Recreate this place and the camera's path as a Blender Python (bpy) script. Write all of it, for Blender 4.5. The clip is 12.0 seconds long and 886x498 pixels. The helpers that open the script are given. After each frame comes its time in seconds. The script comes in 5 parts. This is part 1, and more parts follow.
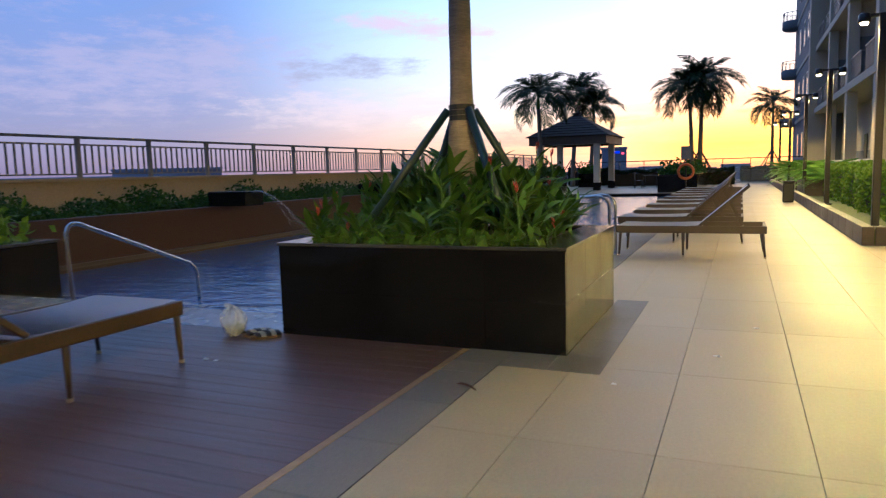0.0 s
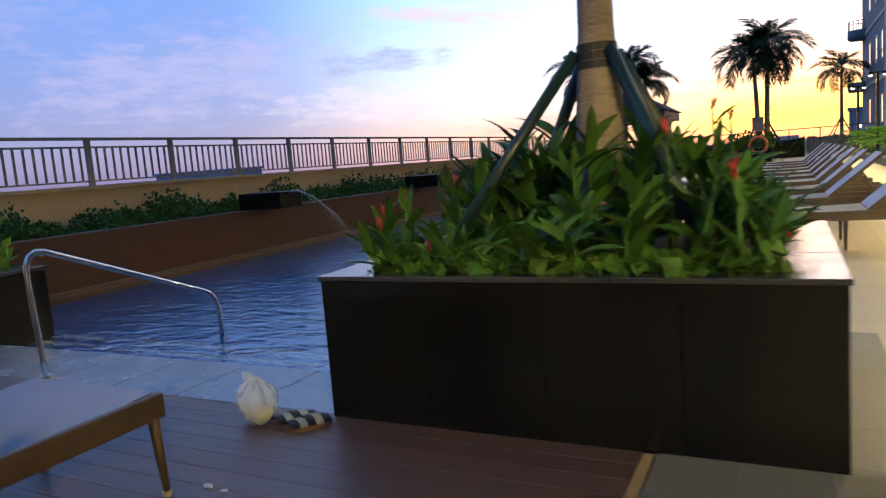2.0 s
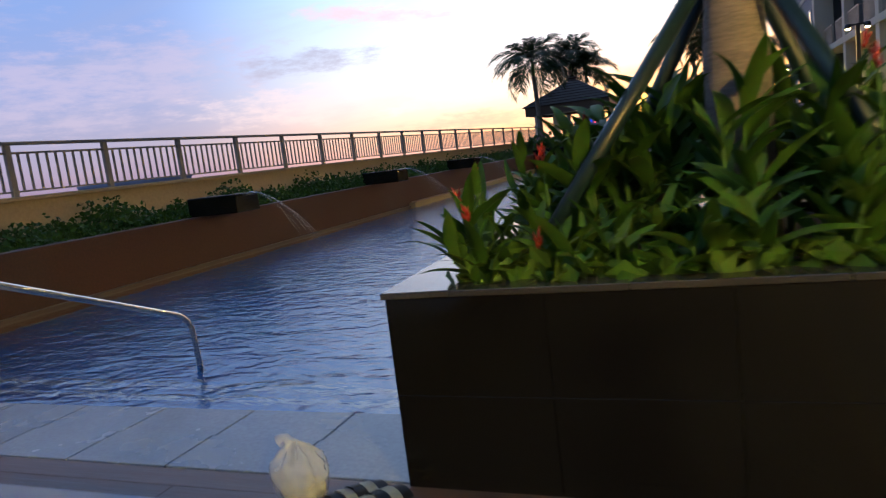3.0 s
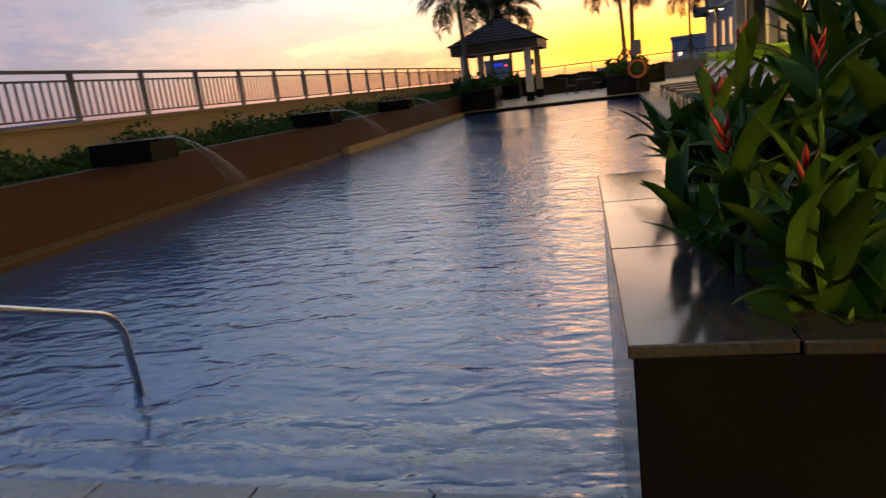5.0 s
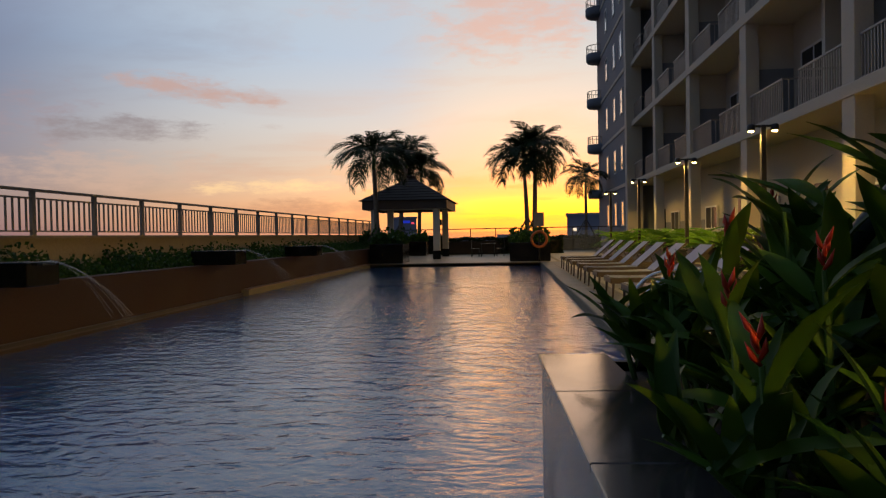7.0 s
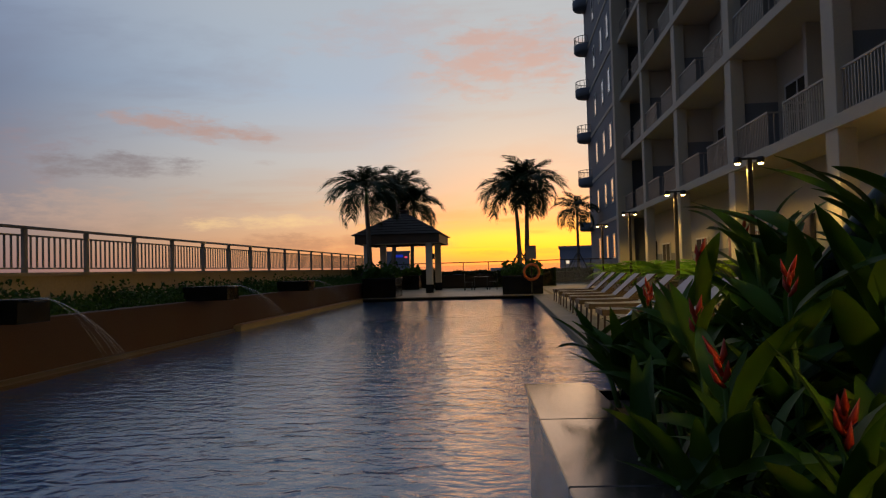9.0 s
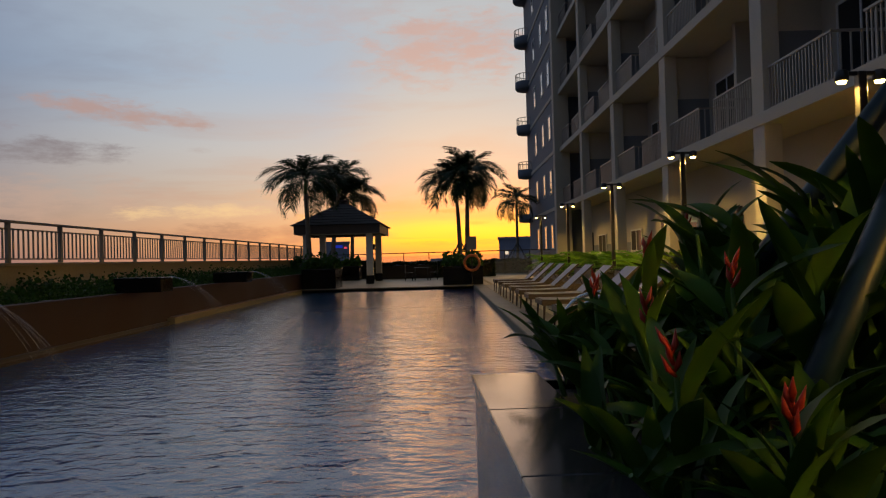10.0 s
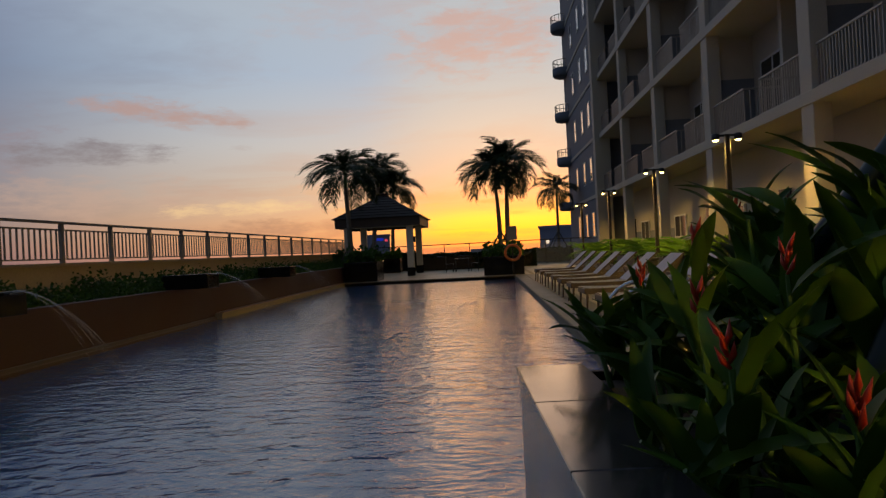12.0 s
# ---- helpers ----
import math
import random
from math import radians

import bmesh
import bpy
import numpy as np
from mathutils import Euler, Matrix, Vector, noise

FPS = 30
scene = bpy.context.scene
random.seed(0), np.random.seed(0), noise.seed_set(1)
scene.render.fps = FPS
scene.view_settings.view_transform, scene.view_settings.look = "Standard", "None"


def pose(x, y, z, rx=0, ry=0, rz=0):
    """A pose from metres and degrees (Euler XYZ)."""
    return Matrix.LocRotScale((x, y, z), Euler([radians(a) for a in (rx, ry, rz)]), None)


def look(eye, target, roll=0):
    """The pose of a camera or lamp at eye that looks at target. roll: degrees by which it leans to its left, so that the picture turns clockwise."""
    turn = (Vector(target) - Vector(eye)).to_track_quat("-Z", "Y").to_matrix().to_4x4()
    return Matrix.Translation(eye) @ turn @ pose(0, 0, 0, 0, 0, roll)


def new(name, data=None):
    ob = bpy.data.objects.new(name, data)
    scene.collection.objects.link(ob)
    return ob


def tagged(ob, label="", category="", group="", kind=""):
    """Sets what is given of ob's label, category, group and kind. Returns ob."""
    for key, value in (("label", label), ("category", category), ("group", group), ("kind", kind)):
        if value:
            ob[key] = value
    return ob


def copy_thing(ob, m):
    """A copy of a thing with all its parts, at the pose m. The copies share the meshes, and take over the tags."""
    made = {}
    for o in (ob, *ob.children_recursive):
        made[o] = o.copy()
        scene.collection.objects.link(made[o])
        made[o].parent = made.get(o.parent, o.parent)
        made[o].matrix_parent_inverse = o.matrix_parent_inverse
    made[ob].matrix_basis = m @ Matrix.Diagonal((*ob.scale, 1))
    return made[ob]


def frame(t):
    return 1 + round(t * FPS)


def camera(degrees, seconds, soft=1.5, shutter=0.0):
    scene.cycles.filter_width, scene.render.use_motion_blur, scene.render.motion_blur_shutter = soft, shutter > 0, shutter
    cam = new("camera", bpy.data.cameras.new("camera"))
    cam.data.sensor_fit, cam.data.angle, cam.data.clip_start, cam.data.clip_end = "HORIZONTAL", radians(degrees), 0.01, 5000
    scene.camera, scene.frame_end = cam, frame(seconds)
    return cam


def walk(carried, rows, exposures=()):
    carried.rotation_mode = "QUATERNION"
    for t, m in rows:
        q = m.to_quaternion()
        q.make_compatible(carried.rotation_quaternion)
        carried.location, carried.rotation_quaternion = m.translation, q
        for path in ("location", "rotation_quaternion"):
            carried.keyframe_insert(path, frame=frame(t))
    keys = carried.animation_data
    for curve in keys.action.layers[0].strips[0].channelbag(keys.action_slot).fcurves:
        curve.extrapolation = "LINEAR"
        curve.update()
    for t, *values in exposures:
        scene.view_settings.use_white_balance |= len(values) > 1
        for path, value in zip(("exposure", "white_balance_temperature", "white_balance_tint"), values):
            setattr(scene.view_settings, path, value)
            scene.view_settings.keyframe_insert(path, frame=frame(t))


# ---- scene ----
cam = camera(65.6, 12.0, soft=1.2, shutter=0.5)
PATH = [
    (0, (0.621, 0.529, 1.26), (-0.171, 2.352, 1.038), -1.6),
    (0.5, (0.474, 1.059, 1.221), (-0.288, 2.897, 1.023), -1.6),
    (1, (0.166, 1.55, 1.228), (-0.63, 3.371, 1.005), -0.9),
    (1.5, (-0.192, 1.932, 1.25), (-0.752, 3.839, 1.029), -4.5),
    (2, (-0.632, 2.229, 1.256), (-1.532, 3.998, 1.009), -4.5),
    (2.5, (-1.145, 2.515, 1.229), (-1.954, 4.326, 0.976), -6.6),
    (4.5, (-2.643, 3.768, 1.17), (-3.247, 5.635, 0.784), -5.9),
    (5, (-2.762, 3.921, 1.178), (-3.268, 5.802, 0.724), -7.0),
    (5.5, (-2.864, 4.1, 1.196), (-3.166, 6.055, 0.898), -5.8),
    (6, (-2.922, 4.128, 1.216), (-3.191, 6.104, 1.067), -3.3),
    (6.5, (-2.94, 4.207, 1.206), (-3.135, 6.195, 1.119), -0.8),
    (7, (-2.941, 4.238, 1.201), (-3.141, 6.228, 1.163), -1.1),
    (9, (-2.91, 4.18, 1.195), (-3.088, 6.171, 1.255), -1.6),
    (9.5, (-2.926, 4.176, 1.214), (-3.011, 6.174, 1.259), -1.6),
    (10, (-2.94, 4.191, 1.198), (-2.945, 6.191, 1.226), -1.6),
    (10.5, (-2.952, 4.196, 1.211), (-3.008, 6.195, 1.251), -1.9),
    (11, (-2.956, 4.23, 1.193), (-3.029, 6.228, 1.224), -2.9),
    (11.5, (-2.953, 4.216, 1.199), (-3.034, 6.214, 1.237), -2.8),
    (12, (-2.944, 4.21, 1.203), (-3.067, 6.206, 1.209), -2.9),
]
EXPOSURES = [(0, 0.83, 4650, 10), (1.5, 0.9, 4500, 10), (2.5, 1.02, 4850, 10), (4.5, 0.85, 6050, 10), (6.0, 0.55, 6450, 10), (6.5, 0.45, 6550, 10), (7.2, -0.17, 6280, 10), (9, -0.33, 6280, 10), (12, -0.33, 6280, 10)]
walk(cam, [(t, look(eye, target, roll)) for t, eye, target, roll in PATH], EXPOSURES)

# ---- world, sun and large lights ----
SUN_AZ = 0.055
world = bpy.data.worlds.new("dusk_sky")
scene.world = world
world.use_nodes = True
WN, WL = world.node_tree.nodes, world.node_tree.links
WN.clear()


def wnode(kind, **props):
    n = WN.new(kind)
    for key, value in props.items():
        if key == "operation":
            n.operation = value
        elif key == "clamp":
            n.use_clamp = value
        elif key == "blend":
            n.blend_type = value
    return n


def wmath(op, a, b=None, clamp=False):
    n = wnode("ShaderNodeMath", operation=op, clamp=clamp)
    for i, v in enumerate((a, b)):
        if v is None:
            continue
        if isinstance(v, (int, float)):
            n.inputs[i].default_value = v
        else:
            WL.new(v, n.inputs[i])
    return n.outputs[0]


def wramp(value, stops):
    n = WN.new("ShaderNodeValToRGB")
    while len(n.color_ramp.elements) < len(stops):
        n.color_ramp.elements.new(0.5)
    for e, (p, c) in zip(n.color_ramp.elements, stops):
        e.position, e.color = p, (*c, 1)
    WL.new(value, n.inputs[0])
    return n.outputs[0]


def wmix(fac, a, b, blend="MIX"):
    n = WN.new("ShaderNodeMix")
    n.data_type, n.blend_type = "RGBA", blend
    for i, v in ((0, fac), (6, a), (7, b)):
        if isinstance(v, (int, float)):
            n.inputs[i].default_value = v
        elif isinstance(v, tuple):
            n.inputs[i].default_value = (*v, 1)
        else:
            WL.new(v, n.inputs[i])
    return n.outputs[2]


def wrange(value, lo, hi):
    n = WN.new("ShaderNodeMapRange")
    n.interpolation_type = "SMOOTHSTEP"
    n.inputs[1].default_value, n.inputs[2].default_value = lo, hi
    WL.new(value, n.inputs[0])
    return n.outputs[0]


coord = WN.new("ShaderNodeTexCoord").outputs["Generated"]
sep = WN.new("ShaderNodeSeparateXYZ")
WL.new(coord, sep.inputs[0])
up = sep.outputs[2]
flat = wmath("SQRT", wmath("MAXIMUM", wmath("SUBTRACT", 1.0, wmath("MULTIPLY", up, up)), 0.0001))
toward = wmath("DIVIDE", wmath("ADD", wmath("MULTIPLY", sep.outputs[0], math.sin(SUN_AZ)), wmath("MULTIPLY", sep.outputs[1], math.cos(SUN_AZ))), flat)
height = wmath("MULTIPLY", wmath("ADD", up, 0.05), 1.25, clamp=True)
# elevation z shows at (z + 0.05) * 1.25 on the ramps
near_sun = wramp(height, [(0.0, (0.10, 0.05, 0.06)), (0.0625, (0.42, 0.14, 0.12)), (0.080, (0.80, 0.24, 0.06)), (0.098, (1.0, 0.50, 0.04)),
                          (0.120, (1.0, 0.58, 0.06)), (0.138, (0.90, 0.37, 0.12)), (0.162, (0.72, 0.35, 0.22)), (0.205, (0.62, 0.43, 0.33)),
                          (0.28, (0.60, 0.53, 0.46)), (0.35, (0.53, 0.53, 0.51)), (0.43, (0.46, 0.50, 0.53)), (0.54, (0.53, 0.55, 0.55)), (0.66, (0.53, 0.55, 0.56)), (0.8, (0.36, 0.41, 0.48)), (1.0, (0.15, 0.20, 0.29))])
off_sun = wramp(height, [(0.0, (0.16, 0.08, 0.08)), (0.0625, (0.42, 0.22, 0.18)), (0.10, (0.60, 0.30, 0.18)), (0.14, (0.58, 0.36, 0.25)), (0.19, (0.52, 0.42, 0.36)),
                         (0.26, (0.50, 0.49, 0.49)), (0.38, (0.38, 0.47, 0.58)), (0.56, (0.46, 0.49, 0.52)), (0.75, (0.36, 0.41, 0.49)), (1.0, (0.15, 0.20, 0.29))])
behind = wramp(height, [(0.0, (0.05, 0.05, 0.07)), (0.1, (0.15, 0.12, 0.18)), (0.22, (0.135, 0.13, 0.22)), (0.36, (0.11, 0.14, 0.25)), (0.52, (0.22, 0.28, 0.42)), (0.75, (0.21, 0.28, 0.43)), (1.0, (0.12, 0.17, 0.27))])
far_behind = wramp(height, [(0.0, (0.02, 0.03, 0.05)), (0.1, (0.05, 0.05, 0.09)), (0.6, (0.05, 0.07, 0.13)), (1.0, (0.10, 0.14, 0.22))])
sky = wmix(wrange(toward, 0.972, 0.9998), off_sun, near_sun)
sky = wmix(wrange(toward, 0.68, 0.96), behind, sky)
sky = wmix(wrange(toward, -0.1, 0.6), far_behind, sky)
# thin cloud sheets seen along a flat layer overhead
spread = wmath("DIVIDE", 1.0, wmath("ADD", wmath("MAXIMUM", up, 0.0), 0.10))
plane = WN.new("ShaderNodeCombineXYZ")
WL.new(wmath("MULTIPLY", wmath("MULTIPLY", sep.outputs[0], spread), 0.55), plane.inputs[0])
WL.new(wmath("MULTIPLY", sep.outputs[1], spread), plane.inputs[1])
cloud = WN.new("ShaderNodeTexNoise")
cloud.inputs["Scale"].default_value, cloud.inputs["Detail"].default_value = 1.25, 9
cloud.inputs["Roughness"].default_value, cloud.inputs["Distortion"].default_value = 0.58, 0.5
WL.new(plane.outputs[0], cloud.inputs["Vector"])
veil = wrange(cloud.outputs["Fac"], 0.48, 0.64)
cloud_near = wramp(height, [(0.0, (0.2, 0.07, 0.06)), (0.08, (0.40, 0.12, 0.07)), (0.16, (0.60, 0.24, 0.12)), (0.30, (0.60, 0.36, 0.26)), (0.5, (0.38, 0.30, 0.30)), (1.0, (0.05, 0.06, 0.10))])
cloud_off = wramp(height, [(0.0, (0.2, 0.1, 0.1)), (0.09, (0.32, 0.19, 0.17)), (0.18, (0.28, 0.21, 0.22)), (0.30, (0.22, 0.19, 0.24)), (0.5, (0.15, 0.16, 0.25)), (1.0, (0.03, 0.05, 0.10))])
cloud_color = wmix(wrange(toward, 0.86, 0.99), cloud_off, cloud_near)
cloud_color = wmix(wrange(toward, 0.3, 0.9), (0.06, 0.065, 0.12), cloud_color)
sky = wmix(wmath("MULTIPLY", veil, 0.26), sky, cloud_color)
# the banks and wisps that stand over the horizon: bearing and elevation in degrees
bearing = wmath("MULTIPLY", wmath("ARCTAN2", sep.outputs[0], sep.outputs[1]), 57.2958)
elevation = wmath("MULTIPLY", wmath("ARCSINE", up), 57.2958)
dome = WN.new("ShaderNodeCombineXYZ")
WL.new(wmath("MULTIPLY", bearing, 0.16), dome.inputs[0])
WL.new(wmath("MULTIPLY", elevation, 0.55), dome.inputs[1])
ragged = WN.new("ShaderNodeTexNoise")
ragged.inputs["Scale"].default_value, ragged.inputs["Detail"].default_value, ragged.inputs["Roughness"].default_value = 1.9, 9, 0.66
WL.new(dome.outputs[0], ragged.inputs["Vector"])
fray = wmath("MULTIPLY", wmath("SUBTRACT", ragged.outputs["Fac"], 0.5), 5.5)


def bank(below, az, el, wide, high, slope, color, amount):
    across = wmath("SUBTRACT", bearing, az)
    u = wmath("DIVIDE", across, wide)
    v = wmath("DIVIDE", wmath("SUBTRACT", wmath("SUBTRACT", elevation, el), wmath("MULTIPLY", across, slope)), high)
    d = wmath("ADD", wmath("ADD", wmath("MULTIPLY", u, u), wmath("MULTIPLY", v, v)), fray)
    m = wmath("SUBTRACT", 1.0, wrange(d, -0.5, 1.25))
    return wmix(wmath("MULTIPLY", m, amount), below, color)


for az, el, wide, high, slope, color, amount in (
        (-46, 8.0, 13, 3.6, 0.10, (0.27, 0.19, 0.23), 0.65), (-62, 12, 12, 3.0, 0.1, (0.24, 0.18, 0.23), 0.5),
        (-29, 5.2, 11, 1.8, 0.0, (0.50, 0.32, 0.27), 0.55), (-30.6, 8.5, 6.0, 1.1, 0.02, (0.19, 0.155, 0.19), 0.85),
        (-24.5, 11.6, 7.0, 1.0, -0.10, (0.44, 0.26, 0.23), 0.85), (-19.6, 9.0, 1.4, 0.3, 0.0, (0.36, 0.29, 0.29), 0.6),
        (0.5, 17.0, 7.5, 3.2, 0.05, (0.62, 0.36, 0.29), 0.75), (-9, 19.5, 9, 2.0, 0.12, (0.52, 0.38, 0.36), 0.35),
        (-10, 5.6, 7, 0.8, 0.03, (0.62, 0.37, 0.24), 0.6), (-19.6, 4.2, 6.5, 0.6, 0.02, (0.85, 0.58, 0.30), 0.75),
        (-8, 3.6, 5.0, 0.5, 0.02, (0.95, 0.40, 0.10), 0.7), (-14.5, 2.4, 9.0, 1.0, 0.0, (0.28, 0.16, 0.155), 0.85),
        (-6.5, 2.2, 3.0, 0.5, 0.0, (0.45, 0.18, 0.13), 0.7), (1.0, 3.9, 1.6, 0.28, 0.02, (0.55, 0.20, 0.08), 0.8),
        (3.0, 2.9, 1.5, 0.18, 0.01, (0.75, 0.28, 0.07), 0.8), (-2.5, 4.6, 5.0, 0.5, 0.03, (0.70, 0.30, 0.15), 0.6), (4.0, 5.2, 6.0, 0.7, 0.03, (0.75, 0.36, 0.16), 0.6), (1.0, 1.3, 4.0, 0.3, 0.0, (0.60, 0.16, 0.07), 0.7)):
    sky = bank(sky, az, el, wide, high, slope, color, amount)
painted = WN.new("ShaderNodeBackground")
painted.inputs[1].default_value = 1.1
WL.new(sky, painted.inputs[0])
nishita = WN.new("ShaderNodeTexSky")
nishita.sky_type, nishita.sun_disc = "NISHITA", False
nishita.sun_elevation, nishita.sun_rotation = radians(1.5), SUN_AZ
air = WN.new("ShaderNodeBackground")
air.inputs[1].default_value = 0.05
WL.new(nishita.outputs[0], air.inputs[0])
both = WN.new("ShaderNodeAddShader")
WL.new(painted.outputs[0], both.inputs[0])
WL.new(air.outputs[0], both.inputs[1])
WL.new(both.outputs[0], WN.new("ShaderNodeOutputWorld").inputs[0])

sun = new("sun", bpy.data.lights.new("sun", "SUN"))
sun.data.energy, sun.data.angle, sun.data.color = 0.2, radians(30), (1.0, 0.50, 0.20)
sun.matrix_world = look((math.sin(SUN_AZ) * 50, math.cos(SUN_AZ) * 50, 50 * math.tan(radians(2.5))), (0, 0, 0))

WARM = (1.0, 0.60, 0.12)


def spot(place, aim, watts, degrees, soft=0.05, color=WARM, blend=0.6):
    ob = new("lamp_light", bpy.data.lights.new("lamp_light", "SPOT"))
    ob.data.energy, ob.data.spot_size, ob.data.spot_blend = watts, radians(degrees), blend
    ob.data.shadow_soft_size, ob.data.color = soft, color
    ob.matrix_world = look(place, aim)
    return ob


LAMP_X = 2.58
# first two are unseen additions, overpowered to brighten the near floor and planter
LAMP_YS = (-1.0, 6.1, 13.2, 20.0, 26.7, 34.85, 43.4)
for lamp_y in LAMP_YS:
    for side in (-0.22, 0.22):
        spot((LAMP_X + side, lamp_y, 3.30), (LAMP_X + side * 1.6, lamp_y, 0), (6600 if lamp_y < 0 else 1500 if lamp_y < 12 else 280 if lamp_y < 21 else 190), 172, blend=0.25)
for gx, gy in ((-6.81, 39.65), (-6.81, 44.35), (-10.05, 39.65), (-10.05, 44.35)):
    spot((gx + (0.45 if gx > -8 else -0.3), gy - 0.25, 2.85), (gx, gy, 0.6), 110, 110)

# ---- materials ----


def material(name, color, rough=0.6, metal=0.0, vary=0.15, grain=20.0, stain=1.2, bump=0.15, spec=0.5, second=None, per_piece=0.0, stretch=(1, 1, 1)):
    """Colour with variation at two scales, fine relief and, if asked, a shift from piece to piece."""
    m = bpy.data.materials.new(name)
    m.use_nodes = True
    N, L = m.node_tree.nodes, m.node_tree.links
    b = N["Principled BSDF"]
    tc = N.new("ShaderNodeTexCoord")
    mp = N.new("ShaderNodeMapping")
    mp.inputs["Scale"].default_value = stretch
    geo = N.new("ShaderNodeNewGeometry")
    L.new(geo.outputs["Position"], mp.inputs[0])
    fine, broad = N.new("ShaderNodeTexNoise"), N.new("ShaderNodeTexNoise")
    fine.inputs["Scale"].default_value, fine.inputs["Detail"].default_value = grain, 6
    broad.inputs["Scale"].default_value, broad.inputs["Detail"].default_value = stain, 4
    L.new(mp.outputs[0], fine.inputs["Vector"])
    L.new(mp.outputs[0], broad.inputs["Vector"])
    mix1 = N.new("ShaderNodeMix")
    mix1.data_type = "RGBA"
    dark = tuple(c * (1 - vary) for c in color)
    light = tuple(min(1, c * (1 + vary)) for c in color) if second is None else second
    mix1.inputs[6].default_value, mix1.inputs[7].default_value = (*dark, 1), (*light, 1)
    avg = N.new("ShaderNodeMath")
    avg.operation = "ADD"
    L.new(fine.outputs["Fac"], avg.inputs[0])
    L.new(broad.outputs["Fac"], avg.inputs[1])
    rng = N.new("ShaderNodeMapRange")
    rng.inputs[1].default_value, rng.inputs[2].default_value = 0.7, 1.3
    L.new(avg.outputs[0], rng.inputs[0])
    L.new(rng.outputs[0], mix1.inputs[0])
    out = mix1.outputs[2]
    if per_piece:
        info = N.new("ShaderNodeObjectInfo")
        hsv = N.new("ShaderNodeHueSaturation")
        r2 = N.new("ShaderNodeMapRange")
        r2.inputs[3].default_value, r2.inputs[4].default_value = 1 - per_piece, 1 + per_piece
        L.new(info.outputs["Random"], r2.inputs[0])
        L.new(r2.outputs[0], hsv.inputs["Value"])
        L.new(out, hsv.inputs["Color"])
        out = hsv.outputs[0]
    L.new(out, b.inputs["Base Color"])
    rr = N.new("ShaderNodeMapRange")
    rr.inputs[1].default_value, rr.inputs[2].default_value = 0.3, 0.7
    rr.inputs[3].default_value, rr.inputs[4].default_value = max(0.02, rough - 0.08), min(1, rough + 0.08)
    L.new(broad.outputs["Fac"], rr.inputs[0])
    L.new(rr.outputs[0], b.inputs["Roughness"])
    b.inputs["Metallic"].default_value = metal
    b.inputs["Specular IOR Level"].default_value = spec
    if bump:
        bp = N.new("ShaderNodeBump")
        bp.inputs["Strength"].default_value, bp.inputs["Distance"].default_value = bump, 0.01
        L.new(fine.outputs["Fac"], bp.inputs["Height"])
        L.new(bp.outputs[0], b.inputs["Normal"])
    return m


def leaf_material(name, color, second, rough=0.4, trans=0.25):
    """Leaf blade: green that shifts from leaf to leaf, a little light passing through."""
    m = bpy.data.materials.new(name)
    m.use_nodes = True
    N, L = m.node_tree.nodes, m.node_tree.links
    b = N["Principled BSDF"]
    geo, info = N.new("ShaderNodeNewGeometry"), N.new("ShaderNodeObjectInfo")
    add = N.new("ShaderNodeMath")
    add.operation = "ADD"
    L.new(geo.outputs["Random Per Island"], add.inputs[0])
    L.new(info.outputs["Random"], add.inputs[1])
    frac = N.new("ShaderNodeMath")
    frac.operation = "FRACT"
    L.new(add.outputs[0], frac.inputs[0])
    mix = N.new("ShaderNodeMix")
    mix.data_type = "RGBA"
    mix.inputs[6].default_value, mix.inputs[7].default_value = (*color, 1), (*second, 1)
    L.new(frac.outputs[0], mix.inputs[0])
    noise_tex = N.new("ShaderNodeTexNoise")
    noise_tex.inputs["Scale"].default_value = 14
    L.new(geo.outputs["Position"], noise_tex.inputs["Vector"])
    shade = N.new("ShaderNodeMix")
    shade.data_type, shade.blend_type = "RGBA", "MULTIPLY"
    shade.inputs[0].default_value = 0.5
    L.new(mix.outputs[2], shade.inputs[6])
    L.new(noise_tex.outputs["Color"], shade.inputs[7])
    L.new(shade.outputs[2], b.inputs["Base Color"])
    b.inputs["Roughness"].default_value = rough
    b.inputs["Specular IOR Level"].default_value = 0.16
    tr = N.new("ShaderNodeBsdfTranslucent")
    L.new(mix.outputs[2], tr.inputs[0])
    ms = N.new("ShaderNodeMixShader")
    ms.inputs[0].default_value = trans
    L.new(b.outputs[0], ms.inputs[1])
    L.new(tr.outputs[0], ms.inputs[2])
    L.new(ms.outputs[0], N["Material Output"].inputs[0])
    return m


def glow(name, color, strength):
    m = bpy.data.materials.new(name)
    m.use_nodes = True
    b = m.node_tree.nodes["Principled BSDF"]
    b.inputs["Base Color"].default_value = (*color, 1)
    b.inputs["Emission Color"].default_value = (*color, 1)
    b.inputs["Emission Strength"].default_value = strength
    return m


